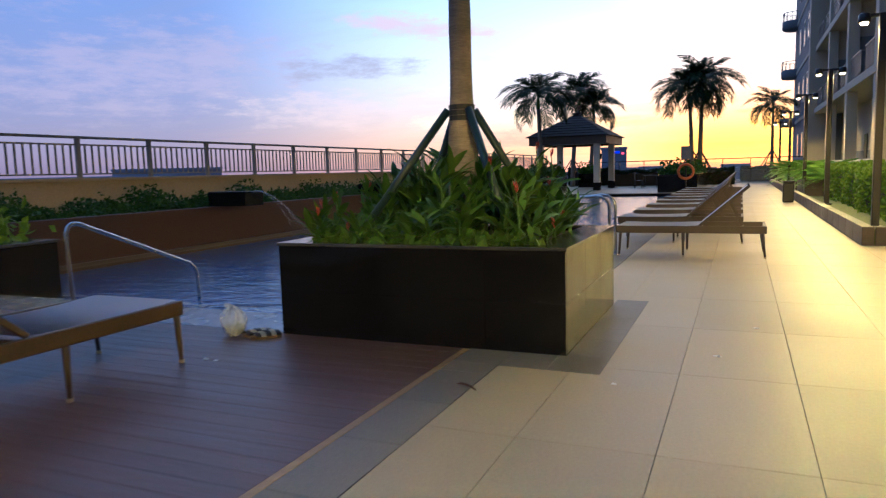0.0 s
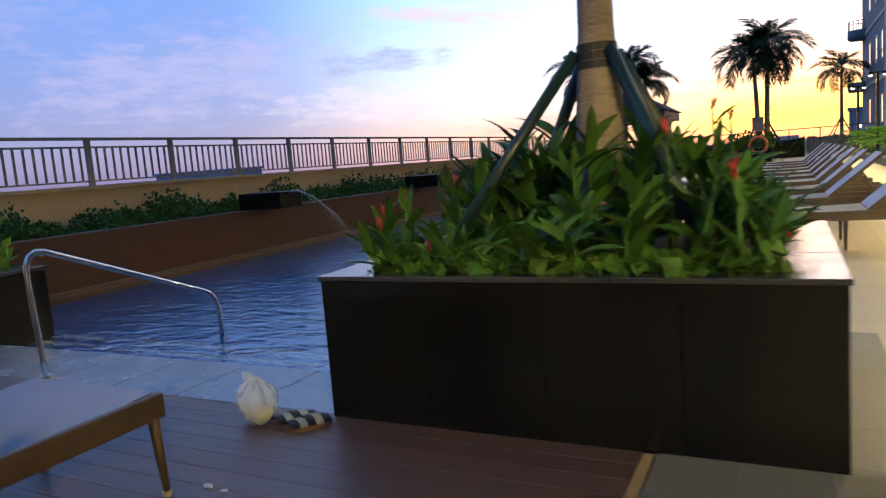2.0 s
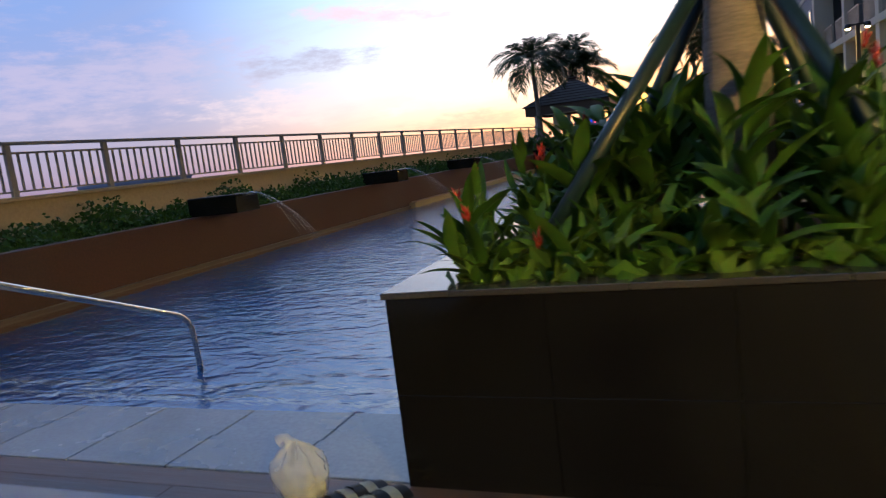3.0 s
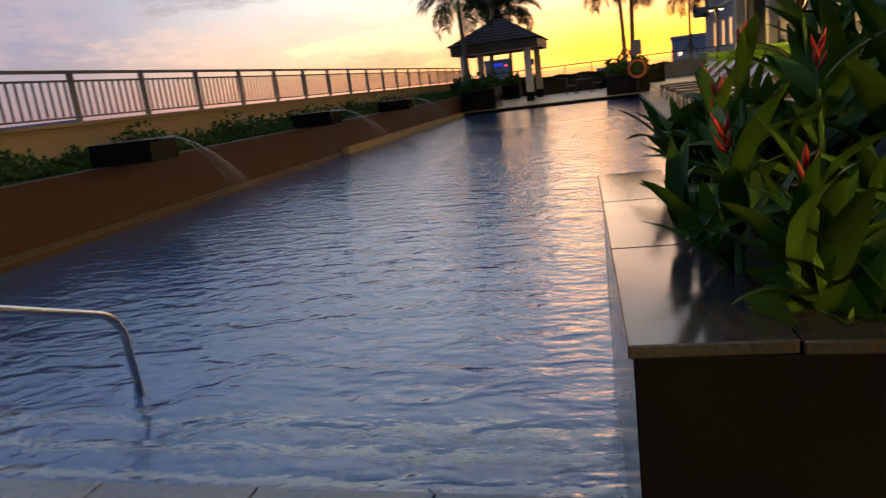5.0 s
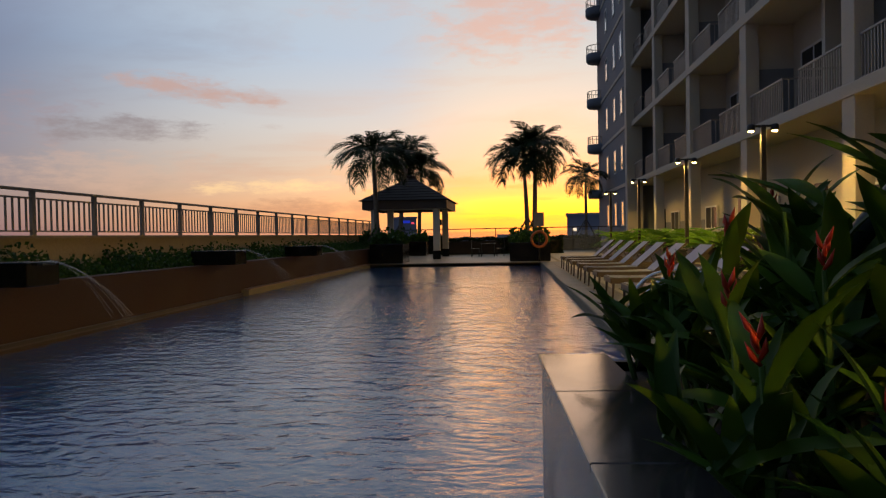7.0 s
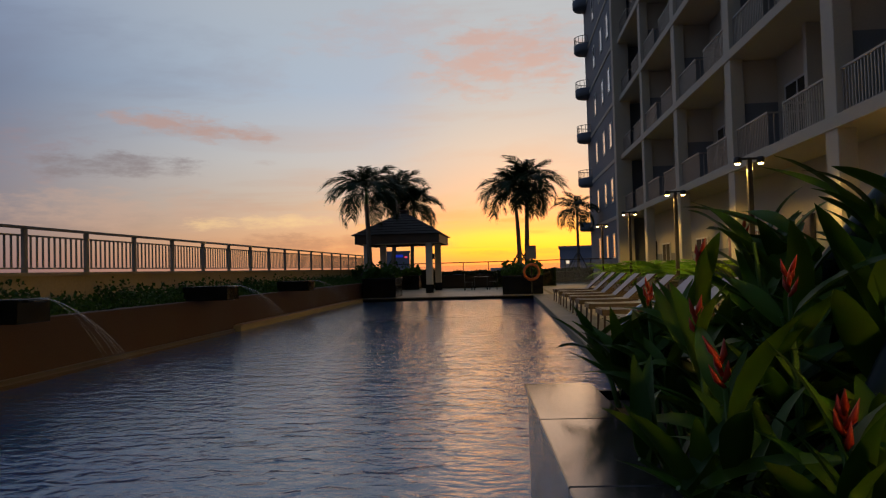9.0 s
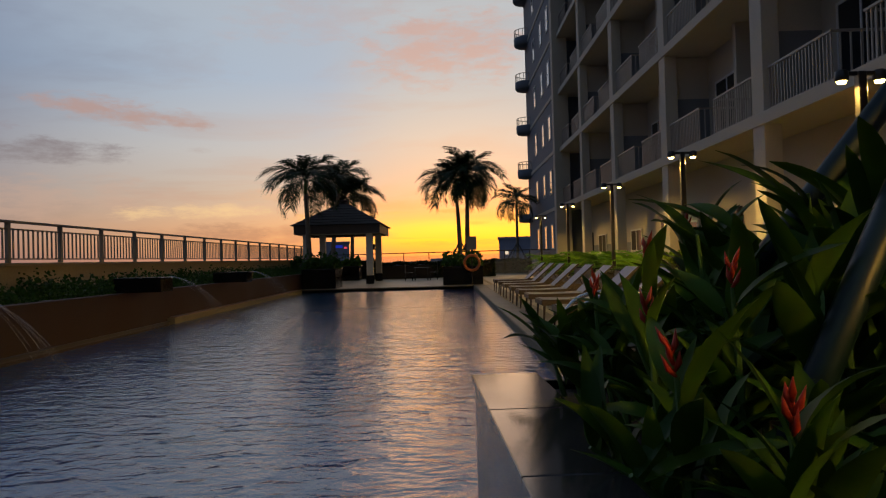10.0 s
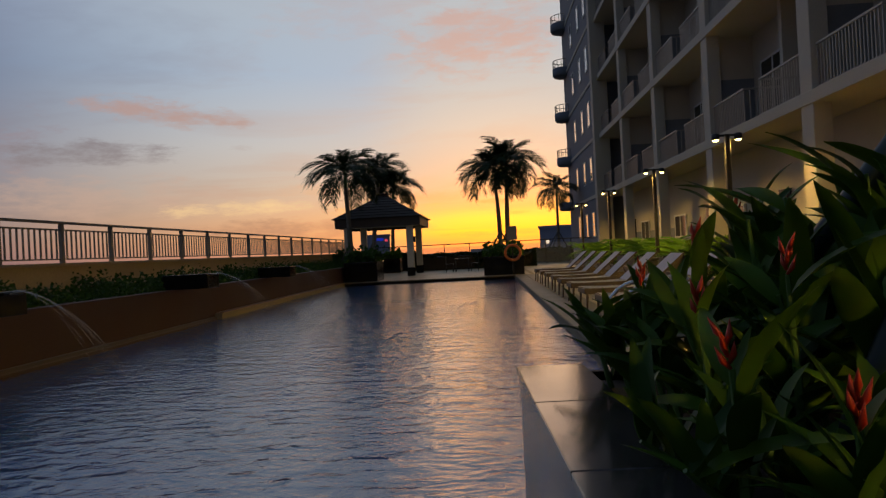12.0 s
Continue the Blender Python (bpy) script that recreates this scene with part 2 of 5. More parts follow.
def water_material():
    m = bpy.data.materials.new("pool_water")
    m.use_nodes = True
    N, L = m.node_tree.nodes, m.node_tree.links
    b = N["Principled BSDF"]
    b.inputs["Base Color"].default_value = (0.85, 0.94, 1.0, 1)
    b.inputs["Transmission Weight"].default_value = 1.0
    b.inputs["IOR"].default_value = 1.85
    b.inputs["Roughness"].default_value = 0.0
    geo = N.new("ShaderNodeNewGeometry")
    mp = N.new("ShaderNodeMapping")
    mp.inputs["Scale"].default_value = (1.0, 1.75, 1.0)
    mp.inputs["Rotation"].default_value = (0, 0, 0.12)
    L.new(geo.outputs["Position"], mp.inputs[0])
    waves, ripples = N.new("ShaderNodeTexNoise"), N.new("ShaderNodeTexNoise")
    waves.inputs["Scale"].default_value, waves.inputs["Detail"].default_value, waves.inputs["Distortion"].default_value = 2.6, 2, 0.8
    ripples.inputs["Scale"].default_value, ripples.inputs["Detail"].default_value = 10.0, 4
    L.new(mp.outputs[0], waves.inputs["Vector"])
    L.new(mp.outputs[0], ripples.inputs["Vector"])
    s = N.new("ShaderNodeMath")
    s.operation = "MULTIPLY_ADD"
    s.inputs[1].default_value = 0.30
    L.new(ripples.outputs["Fac"], s.inputs[0])
    L.new(waves.outputs["Fac"], s.inputs[2])
    bp = N.new("ShaderNodeBump")
    bp.inputs["Strength"].default_value, bp.inputs["Distance"].default_value = 0.74, 0.035
    L.new(s.outputs[0], bp.inputs["Height"])
    L.new(bp.outputs[0], b.inputs["Normal"])
    return m


def mosaic_material(name, a, c, joint, size):
    """Small square pool tiles with pale joints."""
    m = bpy.data.materials.new(name)
    m.use_nodes = True
    N, L = m.node_tree.nodes, m.node_tree.links
    b = N["Principled BSDF"]
    geo = N.new("ShaderNodeNewGeometry")
    br = N.new("ShaderNodeTexBrick")
    br.offset, br.squash = 0.0, 1.0
    br.inputs["Color1"].default_value, br.inputs["Color2"].default_value, br.inputs["Mortar"].default_value = (*a, 1), (*c, 1), (*joint, 1)
    br.inputs["Scale"].default_value = 1.0
    br.inputs["Mortar Size"].default_value = size * 0.05
    br.inputs["Brick Width"].default_value, br.inputs["Row Height"].default_value = size, size
    L.new(geo.outputs["Position"], br.inputs["Vector"])
    n = N.new("ShaderNodeTexNoise")
    n.inputs["Scale"].default_value = 0.8
    L.new(geo.outputs["Position"], n.inputs["Vector"])
    mix = N.new("ShaderNodeMix")
    mix.data_type, mix.blend_type = "RGBA", "MULTIPLY"
    mix.inputs[0].default_value = 0.4
    L.new(br.outputs["Color"], mix.inputs[6])
    L.new(n.outputs["Color"], mix.inputs[7])
    L.new(mix.outputs[2], b.inputs["Base Color"])
    b.inputs["Roughness"].default_value = 0.2
    return m


def glass_material(name, tint, alpha):
    """Thin glazing: mostly clear, glossy."""
    m = bpy.data.materials.new(name)
    m.use_nodes = True
    b = m.node_tree.nodes["Principled BSDF"]
    b.inputs["Base Color"].default_value = (*tint, 1)
    b.inputs["Roughness"].default_value = 0.04
    b.inputs["Alpha"].default_value = alpha
    b.inputs["IOR"].default_value = 1.5
    return m


TILE = material("floor_tile_stone", (0.36, 0.30, 0.18), 0.5, vary=0.10, grain=60, stain=0.9, bump=0.05, per_piece=0.05)
TILE_GREY = material("grey_border_stone", (0.15, 0.14, 0.115), 0.55, vary=0.15, grain=70, stain=1.5, bump=0.06, per_piece=0.08)
GROUT = material("grout", (0.27, 0.225, 0.14), 0.9, grain=80)
PLANK = material("deck_wood", (0.088, 0.052, 0.038), 0.42, vary=0.3, grain=9, stain=1.5, bump=0.25, per_piece=0.10, stretch=(0.5, 12, 4))
DECK_EDGE = material("deck_edge_wood", (0.30, 0.20, 0.08), 0.5, vary=0.2)
COPING = material("coping_stone", (0.17, 0.18, 0.20), 0.24, vary=0.18, grain=45, stain=2.0, bump=0.08, per_piece=0.10)
GRANITE = material("black_granite", (0.006, 0.0062, 0.006), 0.17, vary=0.5, grain=160, stain=2.5, bump=0.012, spec=0.34, per_piece=0.08)
GRANITE_CAP = material("granite_cap", (0.035, 0.034, 0.033), 0.12, vary=0.4, grain=140, stain=2.0, bump=0.02, spec=0.6, per_piece=0.15)
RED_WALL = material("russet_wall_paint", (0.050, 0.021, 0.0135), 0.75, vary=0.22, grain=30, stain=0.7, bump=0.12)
LEDGE = material("sand_ledge_tile", (0.30, 0.17, 0.10), 0.35, vary=0.2, grain=40, bump=0.1, per_piece=0.12)
PARAPET = material("sand_parapet_paint", (0.50, 0.39, 0.24), 0.8, vary=0.12, grain=25, stain=0.6, bump=0.1)
RAIL_PAINT = material("bronze_rail_paint", (0.32, 0.265, 0.21), 0.5, vary=0.12, metal=0.0, grain=40, bump=0.03)
STEEL = material("brushed_steel", (0.62, 0.60, 0.57), 0.18, metal=1.0, vary=0.08, grain=90, bump=0.02)
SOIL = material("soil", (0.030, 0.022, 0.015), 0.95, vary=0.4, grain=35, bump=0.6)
GRASS = material("mown_grass", (0.07, 0.085, 0.02), 0.9, vary=0.4, grain=45, bump=0.6)
TRUNK = material("palm_bark", (0.20, 0.165, 0.125), 0.85, vary=0.3, grain=18, stain=3, bump=0.5, stretch=(1, 1, 5))
STRAP = material("dark_strap", (0.02, 0.022, 0.025), 0.7)
STAKE = material("green_stake_paint", (0.008, 0.024, 0.028), 0.45, vary=0.25, grain=25, bump=0.1)
WICKER = material("brown_lounger_frame", (0.050, 0.033, 0.021), 0.45, vary=0.25, grain=60, bump=0.2)
SLING = material("pale_sling_fabric", (0.31, 0.33, 0.43), 0.65, vary=0.06, grain=220, stain=2, bump=0.15)
FOOT = material("plastic_foot", (0.45, 0.38, 0.25), 0.5)
POLE = material("black_lamp_paint", (0.018, 0.016, 0.014), 0.35, vary=0.2, grain=50, bump=0.04)
BULB = glow("lamp_lens", (1.0, 0.62, 0.18), 24)
KERB = material("kerb_granite", (0.065, 0.05, 0.04), 0.45, vary=0.25, grain=60, bump=0.1, per_piece=0.12)
CREAM = material("cream_render", (0.50, 0.45, 0.36), 0.8, vary=0.08, grain=40, stain=0.5, bump=0.06)
GREY_WALL = material("grey_render", (0.20, 0.205, 0.21), 0.8, vary=0.10, grain=40, stain=0.5, bump=0.06)
BLUE_GREY = material("blue_grey_render", (0.15, 0.17, 0.20), 0.8, vary=0.12, grain=30, stain=0.4, bump=0.06)
BALUSTER = material("taupe_railing_paint", (0.30, 0.26, 0.22), 0.5, vary=0.06, bump=0.02)
DARK_GLASS = material("dark_window_glass", (0.012, 0.015, 0.018), 0.05, vary=0.2, bump=0.0, spec=0.8)
LIT_GLASS = material("pale_window_glass", (0.14, 0.16, 0.19), 0.08, vary=0.1, bump=0.0, spec=0.8)
WHITE_FRAME = material("white_window_frame", (0.62, 0.62, 0.60), 0.45, vary=0.05)
ROOF = material("dark_shingle", (0.030, 0.022, 0.018), 0.85, vary=0.3, grain=25, bump=0.4, per_piece=0.2)
WHITE_POST = material("gazebo_paint", (0.62, 0.58, 0.50), 0.6, vary=0.08)
# eave shadow is put into this colour; the board itself is paler
FASCIA = material("shaded_fascia_paint", (0.085, 0.062, 0.045), 0.6, vary=0.2)
ORANGE = material("lifebuoy_orange", (0.55, 0.14, 0.03), 0.5, vary=0.15)
SIGN = material("sign_board", (0.25, 0.22, 0.20), 0.6)
CHAIR = material("dark_outdoor_chair", (0.02, 0.018, 0.016), 0.5)
BIN = material("black_bin_plastic", (0.012, 0.012, 0.012), 0.4)
# bluish distance haze is put into this concrete colour
CITY = material("hazy_far_concrete", (0.24, 0.26, 0.33), 0.9, vary=0.4, grain=0.05, stain=0.01, bump=0, per_piece=0.3)
CITY_BLUE = glow("blue_sign_light", (0.03, 0.06, 0.8), 0.35)
CITY_LIGHT = glow("far_window_light", (1.0, 0.75, 0.5), 1.2)
CITY_RED = glow("red_sign_light", (1.0, 0.08, 0.12), 1.0)
FAR_GROUND = material("far_city_ground", (0.05, 0.05, 0.055), 0.95, vary=0.5, grain=0.02, stain=0.004, bump=0)
BAG = material("thin_white_plastic", (0.74, 0.77, 0.82), 0.3, vary=0.1, grain=22, bump=0.8)
BAG.node_tree.nodes["Principled BSDF"].inputs["Alpha"].default_value = 0.34
FOOD = material("wrapped_food", (0.48, 0.47, 0.38), 0.7, vary=0.25, grain=25, bump=0.3)
SANDAL = material("tan_sandal_sole", (0.14, 0.085, 0.055), 0.7, vary=0.2)
SANDAL_STRAP = material("cream_strap", (0.60, 0.56, 0.44), 0.5, vary=0.1)
SANDAL_DARK = material("black_strap", (0.02, 0.02, 0.02), 0.5)
MOSAIC = mosaic_material("pool_mosaic", (0.005, 0.090, 0.46), (0.020, 0.14, 0.52), (0.10, 0.20, 0.42), 0.10)
STEP_EDGE = material("pale_step_nosing", (0.45, 0.52, 0.60), 0.3, vary=0.1)
WATER = water_material()
JET = glass_material("falling_water", (0.85, 0.88, 0.92), 0.13)
FENCE_GLASS = glass_material("fence_glass", (0.6, 0.65, 0.68), 0.12)
HELI = leaf_material("heliconia_leaf", (0.023, 0.070, 0.006), (0.085, 0.17, 0.014), 0.5, 0.10)
HELI_DRY = leaf_material("withered_leaf", (0.10, 0.055, 0.03), (0.16, 0.08, 0.05), 0.7, 0.1)
GROUND_LEAF = leaf_material("low_lime_leaf", (0.06, 0.14, 0.010), (0.13, 0.24, 0.02), 0.5, 0.15)
HEDGE_LEAF = leaf_material("hedge_leaf", (0.10, 0.20, 0.012), (0.22, 0.34, 0.02), 0.45, 0.3)
SHRUB_LEAF = leaf_material("shrub_leaf", (0.026, 0.075, 0.014), (0.07, 0.15, 0.022), 0.5, 0.2)
FERN_LEAF = leaf_material("fern_leaf", (0.10, 0.24, 0.02), (0.20, 0.38, 0.03), 0.4, 0.3)
FROND = leaf_material("palm_leaflet", (0.016, 0.036, 0.010), (0.036, 0.064, 0.016), 0.5, 0.03)
BRACT = material("red_flower_bract", (0.34, 0.022, 0.008), 0.4, vary=0.25, grain=20, bump=0.05)
STEM = material("green_stem", (0.06, 0.13, 0.02), 0.5, vary=0.2)
DARK_HEDGE = leaf_material("dark_hedge_leaf", (0.012, 0.028, 0.010), (0.03, 0.05, 0.015), 0.6, 0.15)

# ---- building helpers ----


def mesh_of(name, bm, mat, smooth=False):
    me = bpy.data.meshes.new(name)
    bm.to_mesh(me)
    bm.free()
    me.materials.append(mat)
    if smooth:
        for p in me.polygons:
            p.use_smooth = True
    return me


def part(name, bm, mat, parent=None, label="", smooth=False):
    """Links a bmesh as one mesh object, under a thing or a part where one is given."""
    ob = new(name, mesh_of(name, bm, mat, smooth))
    if parent is not None:
        ob.parent = parent
    if label:
        ob["label"] = label
    return ob


def piece(name, me, parent, m):
    """One more object on a mesh that alike pieces share."""
    ob = new(name, me)
    ob.parent = parent
    ob.matrix_basis = m
    return ob


def thing(name, label, category, group="", at=(0, 0, 0), kind=""):
    ob = new(name)
    ob.empty_display_size = 0.2
    ob.location = at
    return tagged(ob, label, category, group, kind)


def setting(ob, label="", category=""):
    return tagged(ob, label, category, "", "structure")


def box(bm, x0, y0, z0, x1, y1, z1, bevel=0.0):
    r = bmesh.ops.create_cube(bm, size=1.0, matrix=Matrix.Translation(((x0 + x1) / 2, (y0 + y1) / 2, (z0 + z1) / 2)) @ Matrix.Diagonal((x1 - x0, y1 - y0, z1 - z0, 1)))
    if bevel:
        edges = list({e for v in r["verts"] for e in v.link_edges})
        bmesh.ops.bevel(bm, geom=edges, offset=bevel, segments=1, affect="EDGES")
    return bm


def boxes(*dims, bevel=0.0):
    bm = bmesh.new()
    for d in dims:
        box(bm, *d, bevel=bevel)
    return bm


def tube(bm, points, radii, seg=10, caps=True):
    """A round tube along a line of points."""
    pts = [Vector(p) for p in points]
    if isinstance(radii, (int, float)):
        radii = [radii] * len(pts)
    rings, side = [], None
    for i, p in enumerate(pts):
        d = (pts[min(i + 1, len(pts) - 1)] - pts[max(i - 1, 0)]).normalized()
        if side is None:
            side = d.orthogonal().normalized()
        side = (side - d * side.dot(d)).normalized()
        other = d.cross(side)
        rings.append([bm.verts.new(p + radii[i] * (side * math.cos(a) + other * math.sin(a))) for a in (2 * math.pi * k / seg for k in range(seg))])
    for a, b in zip(rings, rings[1:]):
        for k in range(seg):
            bm.faces.new((a[k], a[(k + 1) % seg], b[(k + 1) % seg], b[k]))
    if caps:
        bm.faces.new(list(reversed(rings[0])))
        bm.faces.new(rings[-1])
    return bm


def arc(center, start, end, n=5):
    """Points of a rounded corner between two points, pulled towards the corner point."""
    c, a, b = Vector(center), Vector(start), Vector(end)
    return [a * (1 - s) ** 2 + c * 2 * s * (1 - s) + b * s * s for s in (k / n for k in range(n + 1))]


def blade(length, width, droop, fold=0.25, n=7, tip=1.0, stalk=0.08):
    """A lance-shaped leaf along +y that arches down, folded along its rib."""
    verts, faces = [], []
    for i in range(n + 1):
        s = i / n
        w = width * (math.sin(math.pi * min(1.0, (s * 0.93 + 0.05)) ** 0.80) ** 0.85) * (1 if s > stalk else 0.25)
        if i == n:
            w = 0.0
        a = droop * s
        y = length * (math.sin(a) / droop if droop else s)
        z = -length * ((1 - math.cos(a)) / droop if droop else 0)
        wave = 0.08 * width * math.sin(9 * s)
        verts += [(-w, y, z + w * fold + wave), (0, y, z), (w, y, z + w * fold - wave)]
    for i in range(n):
        k = 3 * i
        faces += [(k, k + 1, k + 4, k + 3), (k + 1, k + 2, k + 5, k + 4)]
    return verts, faces


def pydata(name, verts, faces, mat, smooth=False):
    me = bpy.data.meshes.new(name)
    me.from_pydata([tuple(v) for v in verts], [], faces)
    me.materials.append(mat)
    if smooth:
        for p in me.polygons:
            p.use_smooth = True
    return me


def scatter_leaves(name, centres, size, mat, parent=None, upright=0.4, rng=None, long=1.7):
    """Many small folded leaves in one mesh, turned at random."""
    rng = rng or np.random.default_rng(3)
    c = np.asarray(centres)
    n = len(c)
    d = rng.normal(size=(n, 3))
    d[:, 2] += upright
    d /= np.linalg.norm(d, axis=1)[:, None]
    e = np.cross(d, rng.normal(size=(n, 3)))
    e /= np.linalg.norm(e, axis=1)[:, None] + 1e-9
    nrm = np.cross(d, e)
    s = size * rng.uniform(0.6, 1.3, n)[:, None]
    v = np.empty((n, 4, 3))
    v[:, 0] = c - d * s * long * 0.5
    v[:, 1] = c + e * s * 0.5 + nrm * s * 0.12
    v[:, 2] = c + d * s * long * 0.5
    v[:, 3] = c - e * s * 0.5 + nrm * s * 0.12
    f = [(4 * i, 4 * i + 1, 4 * i + 2, 4 * i + 3) for i in range(n)]
    me = bpy.data.meshes.new(name)
    me.from_pydata(v.reshape(-1, 3).tolist(), [], f)
    me.materials.append(mat)
    ob = new(name, me)
    if parent is not None:
        ob.parent = parent
    return ob


# ---- the large structure ----
WATER_Z = -0.12
POOL_X0, POOL_X1, POOL_Y0, POOL_Y1 = -9.4, -1.72, 5.70, 34.2
PL_X0, PL_X1, PL_Y0, PL_Y1, PL_H = -2.755, -0.44, 5.01, 6.91, 0.735
SPLAY = 2.5
FACADE = 4.64

ground = setting(part("ground", boxes((-4500, -4500, -30.2, 4500, 4500, -30)), FAR_GROUND), "dark city ground far below the terrace", "ground")

floor = setting(part("floor", boxes((-1.15, -8, -0.6, 14, 7.2, -0.012), (-1.72, 7.2, -0.6, 14, 34.2, -0.012), (-12, 34.2, -0.6, 14, 64, -0.012)), GROUT), "cream stone tile terrace floor beside the pool", "floor")
deck = setting(part("wood_deck", boxes((-12, -8, -0.6, -1.15, 5.03, -0.03)), SOIL), "dark brown timber deck boards at the pool end", "deck")
setting(part("deck_edge_trim", boxes((-1.185, -8, -0.05, -1.135, 5.0, 0.003), bevel=0.002), DECK_EDGE), "yellowish brown timber edge strip of the deck", "trim")

basin = setting(part("pool_basin", boxes((POOL_X0 - 0.3, POOL_Y0 - 0.3, -1.5, POOL_X1 + 0.3, POOL_Y1 + 0.3, -1.25),
                                         (POOL_X0 - 0.3, POOL_Y0 - 0.3, -1.25, POOL_X0, POOL_Y1 + 0.3, -0.03), (POOL_X1, 7.0, -1.25, POOL_X1 + 0.3, POOL_Y1 + 0.3, -0.03),
                                         (POOL_X0, POOL_Y0 - 0.3, -1.25, POOL_X1 + 0.3, POOL_Y0, -0.03), (POOL_X0, POOL_Y1, -1.25, POOL_X1, POOL_Y1 + 0.3, -0.03)), MOSAIC),
                "blue mosaic-tiled swimming pool basin", "swimming pool")
for k in range(3):
    setting(part("pool_step", boxes((POOL_X0, POOL_Y0, -1.25, -2.77, POOL_Y0 + 0.32 * (k + 1), -0.34 - 0.24 * k)), MOSAIC), "blue mosaic step under the water", "step")
    setting(part("step_nosing", boxes((POOL_X0, POOL_Y0 + 0.32 * (k + 1) - 0.05, -0.338 - 0.24 * k, -2.77, POOL_Y0 + 0.32 * (k + 1) + 0.004, -0.322 - 0.24 * k)), STEP_EDGE), "pale nosing strip on a pool step", "trim")
surface = bmesh.new()
for quad in (((POOL_X0, POOL_Y0), (PL_X0 + 0.03, POOL_Y0), (PL_X0 + 0.03, POOL_Y1), (POOL_X0, POOL_Y1)), ((PL_X0 + 0.03, PL_Y1 - 0.03), (POOL_X1, PL_Y1 - 0.03), (POOL_X1, POOL_Y1), (PL_X0 + 0.03, POOL_Y1))):
    surface.faces.new([surface.verts.new((x, y, WATER_Z)) for x, y in quad])
water = setting(part("water", surface, WATER), "rippled pool water mirroring the sunset", "water")
water.visible_shadow = False

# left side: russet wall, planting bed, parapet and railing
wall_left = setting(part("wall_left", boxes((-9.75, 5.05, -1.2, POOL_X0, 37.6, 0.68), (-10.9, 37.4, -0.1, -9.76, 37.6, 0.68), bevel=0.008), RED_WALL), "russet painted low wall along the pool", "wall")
setting(part("bed_soil", boxes((-10.9, -8, -0.1, -9.75, 37.4, 0.60)), SOIL), "dark soil of the raised planting bed", "soil")
setting(part("wall_parapet", boxes((-11.22, -8, -0.6, -10.9, 46.5, 1.28), (-11.27, -8, 1.28, -10.85, 46.5, 1.34), bevel=0.006), PARAPET), "sand-coloured parapet wall under the railing", "wall")
ledge = setting(part("wall_ledge", boxes((POOL_X0, 20.1, -0.4, -9.22, 34.2, 0.0)), GROUT), "low tiled ledge at the foot of the russet wall", "ledge")
setting(part("wall_foot", boxes((POOL_X0, 5.75, -0.4, -9.35, 20.1, -0.07), bevel=0.004), KERB), "narrow brown tile band at the water line", "trim")

# terrace edge and the plain mass that carries it
setting(part("podium", boxes((-11.9, -8, -30, 14, 64, -1.52)), CITY), "plain concrete podium under the terrace", "podium")
setting(part("wall_back", boxes((-11.5, -8.4, -0.6, 14, -8, 7.0)), GREY_WALL), "plain grey wall closing the terrace", "wall")

# ---- main planter with the staked palm ----
planter = thing("granite_planter", "black polished granite planter box standing at the pool edge", "planter", at=(0, 0, 0))
part("core", boxes((PL_X0 + 0.03, PL_Y0 + 0.03, -1.2, PL_X1 - 0.03, PL_Y1 - 0.03, 0.60)), SOIL, planter)


def slab(w, h, d, name, mat=GRANITE, bevel=0.004):
    return mesh_of(name, boxes((-w / 2, -d / 2, -h / 2, w / 2, d / 2, h / 2), bevel=bevel), mat)


def splayed(y):
    """The left side of the planter runs slightly outwards."""
    return PL_X0 - math.tan(radians(SPLAY)) * (y - PL_Y0)


cols = 4
pw = (PL_X1 - PL_X0) / cols
front_panel = slab(pw - 0.002, 0.357, 0.03, "panel", bevel=0.001)
for i in range(cols):
    for k in range(2):
        piece("panel", front_panel, planter, pose(PL_X0 + pw * (i + 0.5), PL_Y0 + 0.015, 0.1755 + 0.358 * k))
        piece("panel", front_panel, planter, pose(PL_X0 - 0.08 + (pw + 0.02) * (i + 0.5), PL_Y1 - 0.015, 0.1755 + 0.358 * k) @ Matrix.Diagonal(((pw + 0.02) / pw, 1, 1, 1)))
rows_side = 3
pd = (PL_Y1 - PL_Y0 - 0.062) / rows_side
side_panel = mesh_of("side_panel", boxes((-0.015, -pd / 2 + 0.001, -0.1785, 0.015, pd / 2 - 0.001, 0.1785), bevel=0.001), GRANITE)
low_panel = mesh_of("side_panel", boxes((-0.015, -pd / 2 + 0.001, -0.45, 0.015, pd / 2 - 0.001, 0.45), bevel=0.001), GRANITE)
for i in range(rows_side):
    yy = PL_Y0 + 0.031 + pd * (i + 0.5)
    for k in range(2):
        piece("side_panel", side_panel, planter, pose(PL_X1 - 0.015, yy, 0.1755 + 0.358 * k))
        piece("side_panel", side_panel, planter, pose(splayed(yy) + 0.015, yy, 0.1755 + 0.358 * k, 0, 0, SPLAY))
    piece("side_panel", low_panel, planter, pose(splayed(yy) + 0.015, yy, -0.455, 0, 0, SPLAY))
CAP_W, CAP_T = 0.26, 0.024
cap_y = (PL_Y1 - PL_Y0 + 0.02) / 3
cap_side = mesh_of("cap_stone", boxes((-CAP_W / 2, -cap_y / 2 + 0.002, 0, CAP_W / 2, cap_y / 2 - 0.002, CAP_T), bevel=0.003), GRANITE_CAP)
